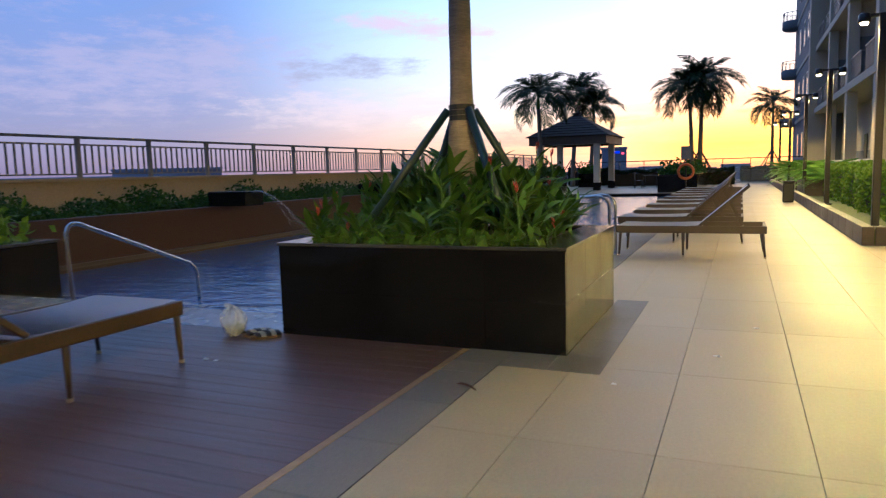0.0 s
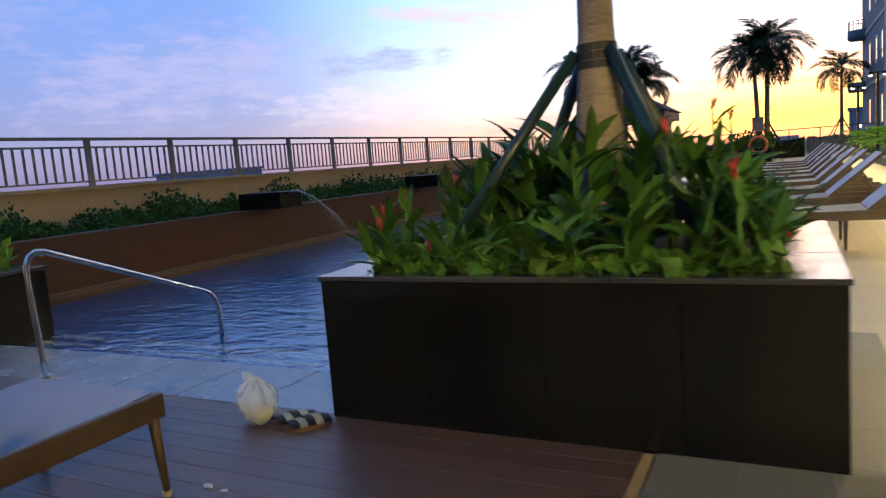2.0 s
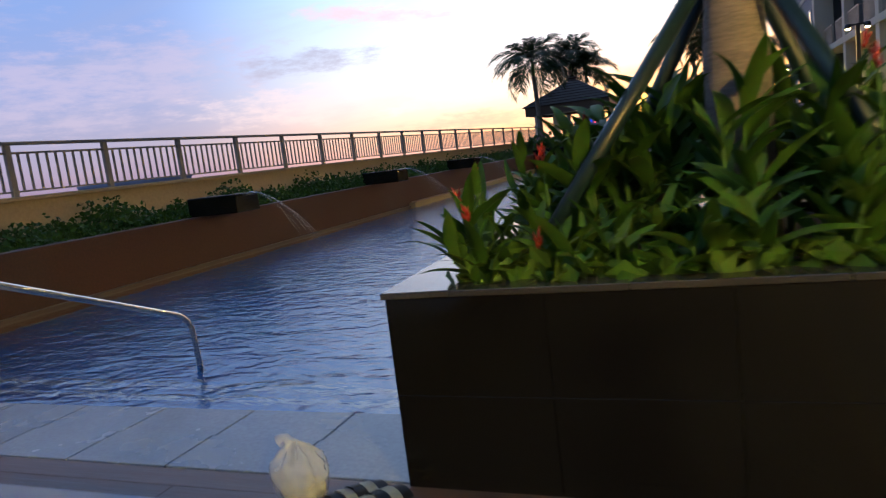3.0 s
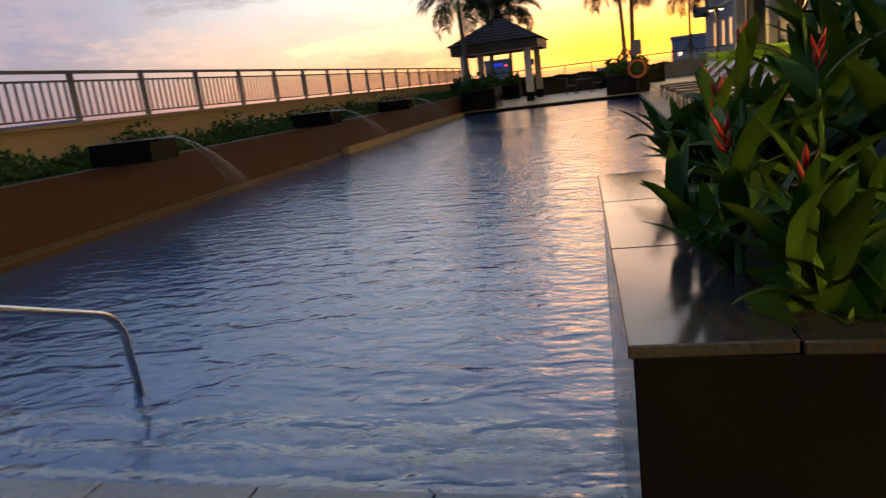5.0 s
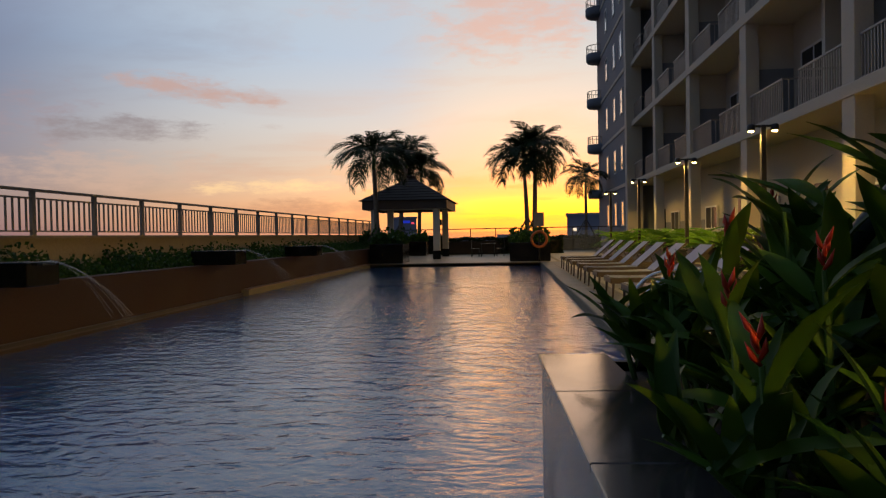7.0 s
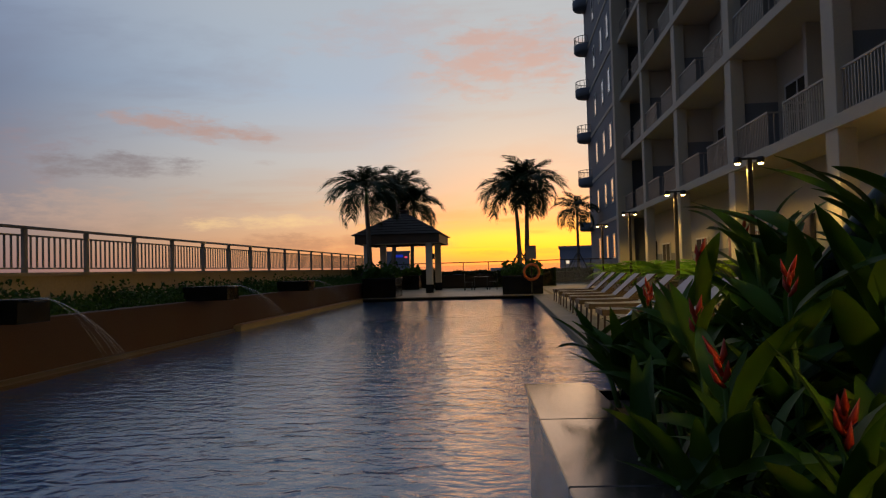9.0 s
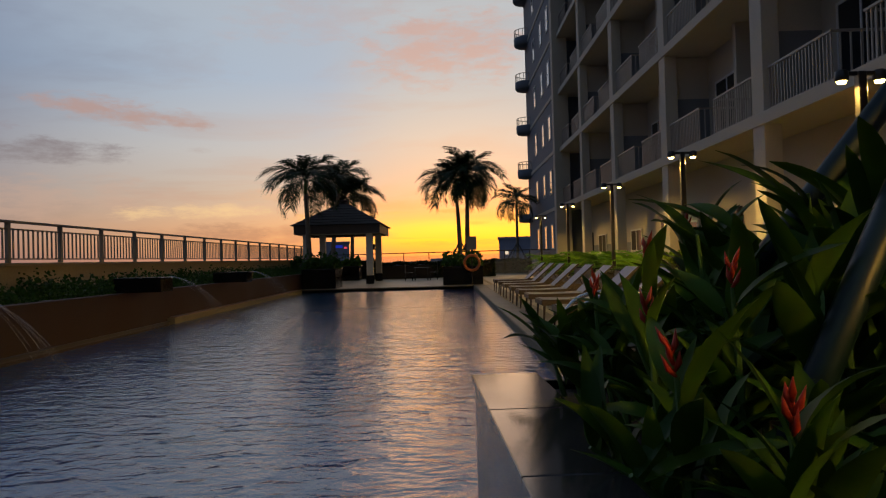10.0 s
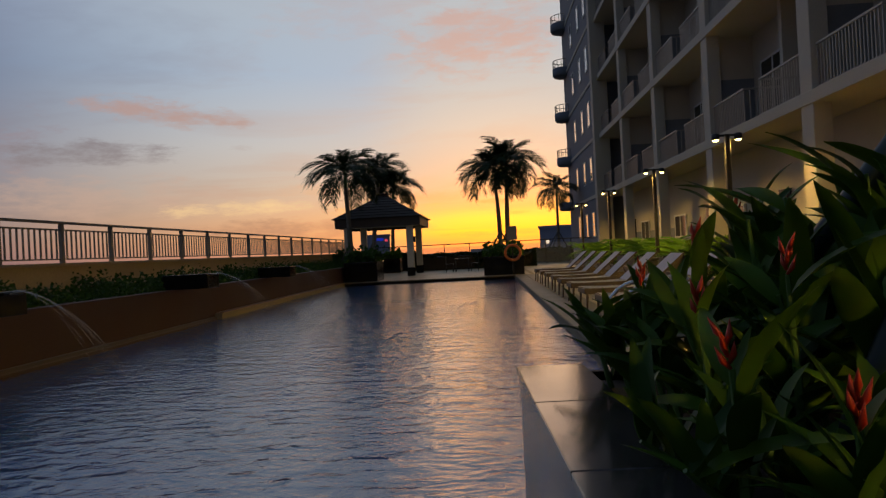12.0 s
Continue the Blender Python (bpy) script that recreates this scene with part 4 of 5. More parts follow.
part("upper_rail", boxes((-0.015, P0, 0.622, 0.015, end, 0.652)), RAIL_PAINT, railing)
part("lower_rail", boxes((-0.015, P0, 0.062, 0.015, end, 0.088)), RAIL_PAINT, railing)

# shrubs in the raised bed
bed_rng = np.random.default_rng(5)
n = 42000
sy = bed_rng.uniform(5.0, 37.3, n)
sx = bed_rng.uniform(-10.88, -9.6, n)
lump = 0.17 + 0.10 * np.sin(sy * 1.9) + 0.09 * np.sin(sy * 4.3 + sx * 2) + 0.07 * np.sin(sy * 9.1 + 2 * sx)
sz = 0.62 + np.abs(bed_rng.normal(0.5, 0.35, n)).clip(0, 1.25) * np.clip(lump + 0.08, 0.06, 0.5) * np.clip((-9.48 - sx) * 1.4 + 0.25, 0.25, 1.0)
shrubs = scatter_leaves("bed_shrubs", np.stack([sx, sy, sz], axis=1), 0.062, SHRUB_LEAF, None, 0.5, bed_rng, 1.3)
tagged(shrubs, "dense low dark green shrubs in the raised bed", "shrubs", "", "stuff")

# ---- spouts and their jets ----
for sy0 in (12.17, 18.38, 24.36):
    t = thing("water_spout", "black granite water spout block over the pool wall", "water spout", "pool spouts", (-9.11, sy0, 0.68))
    part("body", boxes((-0.55, -0.30, -0.0, 0.42, 0.30, 0.30), bevel=0.008), GRANITE, t)
    part("lip", boxes((0.42, -0.12, 0.255, 0.50, 0.12, 0.285), bevel=0.004), GRANITE_CAP, t, "thin projecting spout lip")
for sy0 in (12.17, 18.38, 24.36):
    t = thing("water_jet", "thin white arc of water falling into the pool", "water jet", "pool jets", (-8.62, sy0, 0.97))
    r = random.Random(int(sy0 * 10))
    for strand in range(6):
        bm = bmesh.new()
        reach, off = 1.42 - 0.085 * strand, r.uniform(-0.05, 0.05)
        pts = [(reach * s, off + r.uniform(-0.008, 0.008) + 0.10 * off * s, 0.02 - 1.09 * s * (0.12 + 0.88 * s)) for s in (i / 14 for i in range(15))]
        tube(bm, pts, [0.0075 - 0.002 * abs(i - 5) / 9 + r.uniform(-0.003, 0.003) - 0.0006 * strand for i in range(15)], 6)
        part("strand", bm, JET, t, smooth=True)

# dark planter block at the near left pool corner
t = thing("granite_planter", "black granite planter block at the shallow pool corner, with green shrubs", "planter", "", (-8.25, 5.75, 0))
part("body", boxes((-0.95, -0.80, -1.2, 1.0, 0.75, 0.52), bevel=0.01), GRANITE, t)
part("rim", boxes((-0.97, -0.82, 0.52, 1.02, 0.77, 0.56), bevel=0.006), GRANITE_CAP, t)
pts = bed_rng.normal(size=(900, 3)) * (0.42, 0.34, 0.15) + (0, 0, 0.68)
scatter_leaves("foliage", np.clip(pts, (-0.95, -0.8, 0.58), (0.98, 0.75, 1.2)), 0.10, HEDGE_LEAF, t, 0.5, bed_rng)

# ---- apartment building ----
FIRST, STOREY, FLOORS = 4.14, 3.68, 7
BAY, BAY0, NBAYS = 7.02, -0.45, 7
TOP = FIRST + STOREY * FLOORS
building = thing("apartment_building", "grey and cream apartment block with rows of railed balconies", "building", "", (FACADE, 0, 0))
part("core_wall", boxes((1.55, -8, -0.012, 9, 48.95, TOP)), CREAM, building, "cream rendered back wall of the balconies")
part("lower_band", boxes((1.52, -8, 0, 1.548, 48.95, 1.75)), GREY_WALL, building, "grey painted lower wall band")
col_me = mesh_of("column", boxes((0, -0.30, -0.012, 0.42, 0.30, TOP), bevel=0.012), CREAM)
fin_me = mesh_of("divider_wall", boxes((0.43, -0.10, 0, 1.549, 0.10, 1.95)), GREY_WALL)
fin_top_me = mesh_of("divider_wall", boxes((0.43, -0.10, 1.95, 1.549, 0.10, STOREY - 0.32)), CREAM)
nib_me = mesh_of("divider_wall", boxes((1.0, -0.10, 0, 1.549, 0.10, STOREY - 0.32)), CREAM)
lintel_me = mesh_of("balcony_light", boxes((0.85, -0.09, STOREY - 0.40, 1.03, 0.09, STOREY - 0.322), bevel=0.01), WHITE_FRAME)
bal_long = mesh_of("baluster", boxes((-0.012, -0.02, 0.08, 0.012, 0.02, 1.0)), BALUSTER)
door_me = mesh_of("glass_door", boxes((-0.02, -0.85, 0, 0.02, 0.85, 2.25)), DARK_GLASS)
frame_me = mesh_of("door_frame", boxes((-0.04, -0.92, 0, 0.03, -0.85, 2.32), (-0.04, 0.85, 0, 0.03, 0.92, 2.32), (-0.04, -0.85, 2.25, 0.03, 0.85, 2.32), (-0.04, -0.03, 0, 0.03, 0.03, 2.25)), WHITE_FRAME)
small_pane = mesh_of("window", boxes((-0.02, -0.4, 0.9, 0.02, 0.4, 2.2)), DARK_GLASS)
RAIL_LEN = 2.65


def railing_mesh_parts(parent, n, first_y, at_z, returns):
    """One balcony front: top rail, bottom rail, balusters and the return to the wall."""
    r = part("balcony_railing", boxes((0.10, first_y, at_z + 1.0, 0.16, first_y + RAIL_LEN, at_z + 1.05), (0.11, first_y, at_z + 0.05, 0.15, first_y + RAIL_LEN, at_z + 0.08),
                                      (0.16, returns - 0.025, at_z + 1.0, 1.5, returns + 0.025, at_z + 1.05), (0.16, returns - 0.02, at_z + 0.05, 1.5, returns + 0.02, at_z + 0.08)), BALUSTER, parent, "taupe metal balcony railing")
    for j in range(n):
        piece("baluster", bal_long, r, pose(0.13, first_y + 0.05 + (RAIL_LEN - 0.1) * j / (n - 1), at_z))
    for j in range(6):
        piece("baluster", bal_long, r, pose(0.30 + 0.21 * j, returns, at_z))


for b in range(NBAYS + 1):
    yb = BAY0 + BAY * b
    piece("column", col_me, building, pose(0, yb, 0))
for f in range(FLOORS):
    z0 = FIRST + STOREY * f
    part("floor_slab", boxes((-0.04, -8, z0, 1.56, 48.95, z0 + 0.30), bevel=0.01), CREAM, building, "cream edge beam under the balconies")
    for b in range(NBAYS):
        yb = BAY0 + BAY * b
        if b < 1 and f > 0 or b < 2 and f > 2:
            continue
        zf = z0 + 0.30
        piece("divider_wall", fin_me, building, pose(0, yb, zf))
        piece("divider_wall", fin_top_me, building, pose(0, yb, zf))
        piece("divider_wall", nib_me, building, pose(0, yb + BAY / 2, zf))
        piece("balcony_light", lintel_me, building, pose(0, yb + BAY / 4, zf))
        many = 20 if f < 3 else 13
        railing_mesh_parts(building, many, yb + 0.33, zf, yb + 0.33 + RAIL_LEN - 0.03)
        railing_mesh_parts(building, many, yb + BAY - 0.33 - RAIL_LEN, zf, yb + BAY - 0.33 - RAIL_LEN + 0.03)
        for yy in (yb + 1.7, yb + BAY - 1.7):
            d = piece("glass_door", door_me, building, pose(1.53, yy, zf))
            piece("door_frame", frame_me, d, pose(0, 0, 0))
        piece("window", small_pane, building, pose(1.53, yb + BAY / 2 + 0.65, zf))
for b in range(NBAYS):
    yb = BAY0 + BAY * b
    d = piece("glass_door", door_me, building, pose(1.50, yb + 2.0, 0.02))
    piece("door_frame", frame_me, d, pose(0, 0, 0))
    piece("window", small_pane, building, pose(1.50, yb + 4.9, 0.35))
    t = thing("terrace_wall", "cream low garden wall with coping before the ground floor flats", "wall", "garden walls", (FACADE + 0.25, yb + 0.5, 0))
    part("body", boxes((-0.08, 0, 0, 0.08, 4.6, 1.25), bevel=0.008), CREAM, t)
    part("coping", boxes((-0.12, -0.04, 1.25, 0.12, 4.64, 1.32), bevel=0.008), WHITE_POST, t)
# end wing with punched windows and round corner balconies
part("end_wing", boxes((-0.25, 48.95, -0.012, 9, 63, TOP), bevel=0.02), BLUE_GREY, building, "blue-grey rendered end wing")
part("corner_pier", boxes((-0.35, 48.2, -0.012, 0.6, 48.94, TOP)), CREAM, building, "cream corner pier")
win_me = mesh_of("window", boxes((-0.03, -0.45, 0, 0.03, 0.45, 1.5)), LIT_GLASS)
winf_me = mesh_of("window_frame", boxes((-0.05, -0.52, -0.07, 0.02, -0.45, 1.57), (-0.05, 0.45, -0.07, 0.02, 0.52, 1.57), (-0.05, -0.45, 1.5, 0.02, 0.45, 1.57), (-0.05, -0.45, -0.07, 0.02, 0.45, 0), (-0.045, -0.45, 0.73, 0.02, 0.45, 0.77)), WHITE_FRAME)
stub_me = mesh_of("baluster", boxes((-0.02, -0.02, 0, 0.02, 0.02, 0.6)), BALUSTER)
for f in range(-1, FLOORS):
    z0 = FIRST + STOREY * f
    part("string_course", boxes((-0.30, 48.95, z0 + 0.02, -0.252, 63, z0 + 0.24)), CREAM, building, "cream string course")
    for yy in (50.6, 53.6, 57.4):
        w = piece("window", win_me, building, pose(-0.25, yy, z0 + 1.25))
        piece("window_frame", winf_me, w, pose(0, 0, 0))
    if f >= 0:
        bm = bmesh.new()
        tube(bm, [(-0.30, 61.6, z0 - 0.12), (-0.30, 61.6, z0), (-0.30, 61.6, z0 + 0.55)], [0.9, 1.0, 1.0], 20)
        bal = part("round_balcony", bm, BLUE_GREY, building, "rounded dark corner balcony", True)
        bm = bmesh.new()
        for k in range(9):
            a = math.pi * (0.5 + k / 8)
            piece("baluster", stub_me, bal, pose(-0.30 + 0.95 * math.cos(a), 61.6 + 0.95 * math.sin(a), z0 + 0.55))
        pts = [(-0.30 + 0.95 * math.cos(math.pi * (0.5 + k / 16)), 61.6 + 0.95 * math.sin(math.pi * (0.5 + k / 16)), z0 + 1.17) for k in range(17)]
        tube(bm, pts, 0.03, 6)
        part("rail", bm, BALUSTER, bal)

# ---- far end: gazebo, planters, palms, fence ----
GX, GY = -8.43, 42.0
gazebo = thing("gazebo", "white-posted gazebo with dark hipped shingle roof at the pool end", "gazebo", "", (GX, GY, 0))
for sx in (-1, 1):
    for sy in (-1, 1):
        post = part("post", boxes((1.62 * sx - 0.17, 2.35 * sy - 0.17, 0.45, 1.62 * sx + 0.17, 2.35 * sy + 0.17, 2.72), bevel=0.012), WHITE_POST, gazebo)
        part("plinth", boxes((1.62 * sx - 0.20, 2.35 * sy - 0.20, 0.0, 1.62 * sx + 0.20, 2.35 * sy + 0.20, 0.45), bevel=0.012), GRANITE, post, "dark granite plinth")
part("fascia", boxes((-2.2, -2.75, 2.62, 2.2, -2.66, 3.06), (-2.2, 2.66, 2.62, 2.2, 2.75, 3.06), (-2.2, -2.66, 2.62, -2.11, 2.66, 3.06), (2.11, -2.66, 2.62, 2.2, 2.66, 3.06)), FASCIA, gazebo, "fascia board coloured dark brown for the shadow under the eaves")
part("soffit", boxes((-2.1, -2.65, 2.76, 2.1, 2.65, 2.80)), WHITE_POST, gazebo, "pale boarded soffit")
bm = bmesh.new()
for k in range(9):
    s0, s1 = k / 9, (k + 1) / 9
    hx0, hy0 = 2.34 * (1 - s0), 2.90 * (1 - s0)
    hx1, hy1 = 2.34 * (1 - s1) + 0.02, 2.90 * (1 - s1) + 0.02
    z0, z1 = 3.07 + 1.42 * s0, 3.07 + 1.42 * s1
    a = [bm.verts.new(p) for p in ((-hx0, -hy0, z0 + 0.03), (hx0, -hy0, z0 + 0.03), (hx0, hy0, z0 + 0.03), (-hx0, hy0, z0 + 0.03))]
    b = [bm.verts.new(p) for p in ((-hx1, -hy1, z1), (hx1, -hy1, z1), (hx1, hy1, z1), (-hx1, hy1, z1))]
    c = [bm.verts.new(p) for p in ((-hx0, -hy0, z0), (hx0, -hy0, z0), (hx0, hy0, z0), (-hx0, hy0, z0))]
    for i in range(4):
        bm.faces.new((a[i], a[(i + 1) % 4], b[(i + 1) % 4], b[i]))
        bm.faces.new((c[i], c[(i + 1) % 4], a[(i + 1) % 4], a[i]))
part("roof", bm, ROOF, gazebo, "dark shingle courses of the hipped roof")
part("roof_cap", boxes((-0.25, -0.3, 4.45, 0.25, 0.3, 4.56), bevel=0.05), ROOF, gazebo)
part("wall_lamp", boxes((1.792, -2.42, 1.75, 1.90, -2.28, 2.05), bevel=0.01), POLE, gazebo, "small dark wall lantern")


def far_planter(label, x0, y0, x1, y1, h, leaves, mat, size=0.13, tall=0.25):
    t = thing("granite_planter", label, "planter", "far planters", ((x0 + x1) / 2, (y0 + y1) / 2, 0))
    hx, hy = (x1 - x0) / 2, (y1 - y0) / 2
    part("body", boxes((-hx, -hy, 0, hx, hy, h), bevel=0.01), GRANITE, t)
    part("rim", boxes((-hx - 0.02, -hy - 0.02, h, hx + 0.02, hy + 0.02, h + 0.04), bevel=0.006), GRANITE_CAP, t)
    r = np.random.default_rng(leaves)
    p = np.stack([r.uniform(-hx, hx, leaves), r.uniform(-hy, hy, leaves), h + 0.05 + np.abs(r.normal(0, tall, leaves))], axis=1)
    scatter_leaves("foliage", p, size, mat, t, 0.6, r)
    return t


far_planter("black granite planter with dark shrubs at the pool corner", -9.3, 34.6, -7.8, 36.6, 0.85, 900, SHRUB_LEAF)
far_planter("long black granite planter with shrubs under the palm pair", -3.05, 35.0, -1.25, 45.2, 0.80, 2600, SHRUB_LEAF, 0.13, 0.22)
far_planter("small dark planter beside the gazebo post", -9.3, 46.2, -8.2, 47.4, 0.85, 500, GROUND_LEAF)
far_planter("small dark planter behind the gazebo", -10.8, 39.2, -10.3, 41.2, 0.85, 400, SHRUB_LEAF)
palm("feather palm with drooping fronds at the corner of the raised bed", (-9.66, 38.3, 0.0), 4.6, 0.13, 17, 1.1, 3, stakes=1.7, lean=(-0.12, 0))
palm("feather palm behind the gazebo", (-10.2, 48.6, 0.0), 5.6, 0.14, 18, 1.2, 5, stakes=1.9, lean=(0.5, 0))
palm("slender palm behind the gazebo", (-9.0, 49.0, 0.0), 4.8, 0.12, 15, 1.1, 6, lean=(0.2, 0))
palm("feather palm of the pair in the granite planter", (-2.05, 43.6, 0.8), 4.9, 0.12, 16, 1.2, 7, stakes=1.3, lean=(-0.15, 0))
palm("taller feather palm of the pair in the granite planter", (-1.62, 44.0, 0.8), 5.3, 0.13, 16, 1.25, 8, stakes=1.3, lean=(0.1, 0))
palm("young palm with short fronds held by stakes", (2.7, 57.4, 0.0), 4.9, 0.11, 12, 1.05, 9, stakes=2.2)
hedge("hedge", "dark clipped hedge along the end fence", -7.6, 0.2, 47.6, 48.8, 0.0, 1.0, 4500, DARK_HEDGE, 0.12, "far hedges")
hedge("hedge", "dark shrubs beneath the young palm", 0.6, 3.6, 55.9, 58.4, 0.0, 1.0, 2200, DARK_HEDGE, 0.13, "far hedges")
hedge("hedge", "dark hedge behind the gazebo", -10.8, -7.7, 49.6, 50.8, 0.0, 1.2, 2500, DARK_HEDGE, 0.12, "far hedges")

fence = thing("end_fence", "steel-posted glass fence closing the terrace end", "fence", "", (0, 52.0, 0))
for k in range(10):
    x = -11.05 + 1.75 * k
    part("post", boxes((x - 0.03, -0.03, 0, x + 0.03, 0.03, 1.62)), POLE, fence)
    if k < 9:
        g = part("pane", boxes((x + 0.05, -0.006, 0.1, x + 1.70, 0.006, 1.45)), FENCE_GLASS, fence, "clear glass pane")
        g.visible_shadow = False
part("top_rail", boxes((-11.10, -0.035, 1.62, 4.75, 0.035, 1.68), bevel=0.006), POLE, fence)

buoy = thing("lifebuoy_stand", "orange lifebuoy ring hung on a post by the pool", "lifebuoy", "", (-1.75, 34.7, 0))
part("post", boxes((-0.03, 0.06, 0, 0.03, 0.12, 2.1), bevel=0.005), POLE, buoy)
part("sign", boxes((-0.22, 0.02, 1.55, 0.22, 0.055, 2.15), bevel=0.004), SIGN, buoy, "plain grey notice board")
bm = bmesh.new()
ring = [(0.33 * math.cos(a), 0, 0.98 + 0.33 * math.sin(a)) for a in (2 * math.pi * k / 28 for k in range(29))]
tube(bm, ring, 0.06, 10, caps=False)
part("ring", bm, ORANGE, buoy, "orange lifebuoy ring", True)


def cafe_chair(x, y, turn):
    t = thing("outdoor_chair", "dark slatted outdoor chair at the far end of the terrace", "chair", "far chairs", (x, y, 0))
    t.rotation_euler = (0, 0, radians(turn))
    part("seat", boxes((-0.22, -0.22, 0.42, 0.22, 0.22, 0.46), bevel=0.01), CHAIR, t)
    for sx in (-0.2, 0.2):
        for sy in (-0.2, 0.2):
            part("leg", boxes((sx - 0.02, sy - 0.02, 0, sx + 0.02, sy + 0.02, 0.42)), CHAIR, t)
    part("backrest", boxes((-0.22, 0.2, 0.46, 0.22, 0.24, 0.95), bevel=0.01), CHAIR, t)


cafe_chair(-5.0, 43.0, 90)
cafe_chair(-3.6, 43.2, -90)
t = thing("outdoor_table", "dark square outdoor table at the far end of the terrace", "table", "", (-4.3, 43.1, 0))
part("tabletop", boxes((-0.42, -0.42, 0.70, 0.42, 0.42, 0.74), bevel=0.01), CHAIR, t)
for sx in (-0.36, 0.36):
    for sy in (-0.36, 0.36):
        part("leg", boxes((sx - 0.02, sy - 0.02, 0, sx + 0.02, sy + 0.02, 0.70)), CHAIR, t)

# ---- far city ----
city_rng = random.Random(8)
verts, faces = [], []


def city_box(x, y, w, d, h):
    k = len(verts)
    for zz in (-30, h):
        verts.extend([(x - w, y - d, zz), (x + w, y - d, zz), (x + w, y + d, zz), (x - w, y + d, zz)])
    faces.extend([(k + 4, k + 5, k + 6, k + 7), (k, k + 1, k + 5, k + 4), (k + 1, k + 2, k + 6, k + 5), (k + 2, k + 3, k + 7, k + 6), (k + 3, k, k + 4, k + 7)])


for k in range(420):
    a = radians(city_rng.uniform(-85, 30))
    d = city_rng.uniform(220, 1500)
    city_box(d * math.sin(a), d * math.cos(a), city_rng.uniform(6, 22), city_rng.uniform(6, 22), city_rng.uniform(-22, -6) + d * 0.010 * city_rng.random())
tagged(new("far_city", pydata("far_city", verts, faces, CITY)), "hazy rows of low city buildings far below", "city", "", "stuff")


def far_building(label, azimuth, dist, w, h, accents):
    a = radians(azimuth)
    t = thing("far_building", label, "building", "skyline", (dist * math.sin(a), dist * math.cos(a), -30))
    t.rotation_euler = (0, 0, -a)
    part("wall", boxes((-w / 2, -8, 0, w / 2, 8, 30 + h)), CITY, t)
    part("roof", boxes((-w / 2 - 0.4, -8.4, 30 + h, w / 2 + 0.4, 8.4, 30.8 + h)), CITY, t)
    for mat, x0, x1, z0, z1 in accents:
        part("lit_panel", boxes((x0, -8.2, 30 + z0, x1, -8.01, 30 + z1)), mat, t, "lit sign band")
    return t


far_building("low far building with a blue glowing sign band", -49.4, 260, 60, 2.2, [(CITY_BLUE, -9, 5, -1.5, 3.0)])
far_building("pale far hall with lit windows", -44.8, 300, 40, 5.0, [(CITY_LIGHT, -4 + 3 * k, -2.6 + 3 * k, 1 + (k % 2), 2.2 + (k % 2)) for k in range(4)])
far_building("far office block with a red and blue sign", -9.3, 330, 11, 9.5, [(CITY_RED, 3.2, 4.4, 7.0, 7.8), (CITY_BLUE, -2, 2.5, 7.4, 8.6)])
far_building("far grey block on the skyline", -5.5, 380, 30, -1.0, [(CITY_LIGHT, -10, -9, -3, -2)])
far_building("far grey block beside the tower", 5.2, 240, 12, 7.0, [(CITY_LIGHT, -4, -3, 2, 3)])

# ---- small things on the deck ----
bag = thing("plastic_bag", "knotted white plastic bag with food beside the planter", "bag", "", (-3.10, 4.84, 0.0))
bm = bmesh.new()
bmesh.ops.create_uvsphere(bm, u_segments=56, v_segments=36, radius=0.12)
for v in bm.verts:
    p = v.co.copy()
    w = 1.04 + 0.16 * noise.noise(p * 13) - 0.16 * abs(noise.noise(p * 26 + Vector((3, 1, 7)))) + 0.07 * math.sin(7 * math.atan2(p.y, p.x) + 14 * p.z) * max(0, 0.3 + p.z / 0.12)
    taper = 1 - 0.30 * max(0, p.z / 0.12) ** 2
    v.co = Vector((p.x * w * taper * 0.92, p.y * w * taper * 0.8, max(-0.095, p.z * 1.05) * w))
bmesh.ops.translate(bm, verts=bm.verts, vec=(0, 0, 0.107))
part("body", bm, BAG, bag, smooth=True)
bm = bmesh.new()
bmesh.ops.create_uvsphere(bm, u_segments=24, v_segments=14, radius=0.085)
for v in bm.verts:
    v.co = Vector((v.co.x * 1.02, v.co.y * 0.8, max(-0.04, v.co.z * 0.55) + 0.012 * noise.noise(v.co * 30) + 0.056))
part("contents", bm, FOOD, bag, "yellowish wrapped food showing through", True)
bm = bmesh.new()
tube(bm, [(-0.02, 0, 0.21), (-0.05, 0.01, 0.25), (-0.075, 0.0, 0.235)], [0.03, 0.014, 0.03], 8)
part("knot", bm, BAG, bag, "twisted bag handles", True)
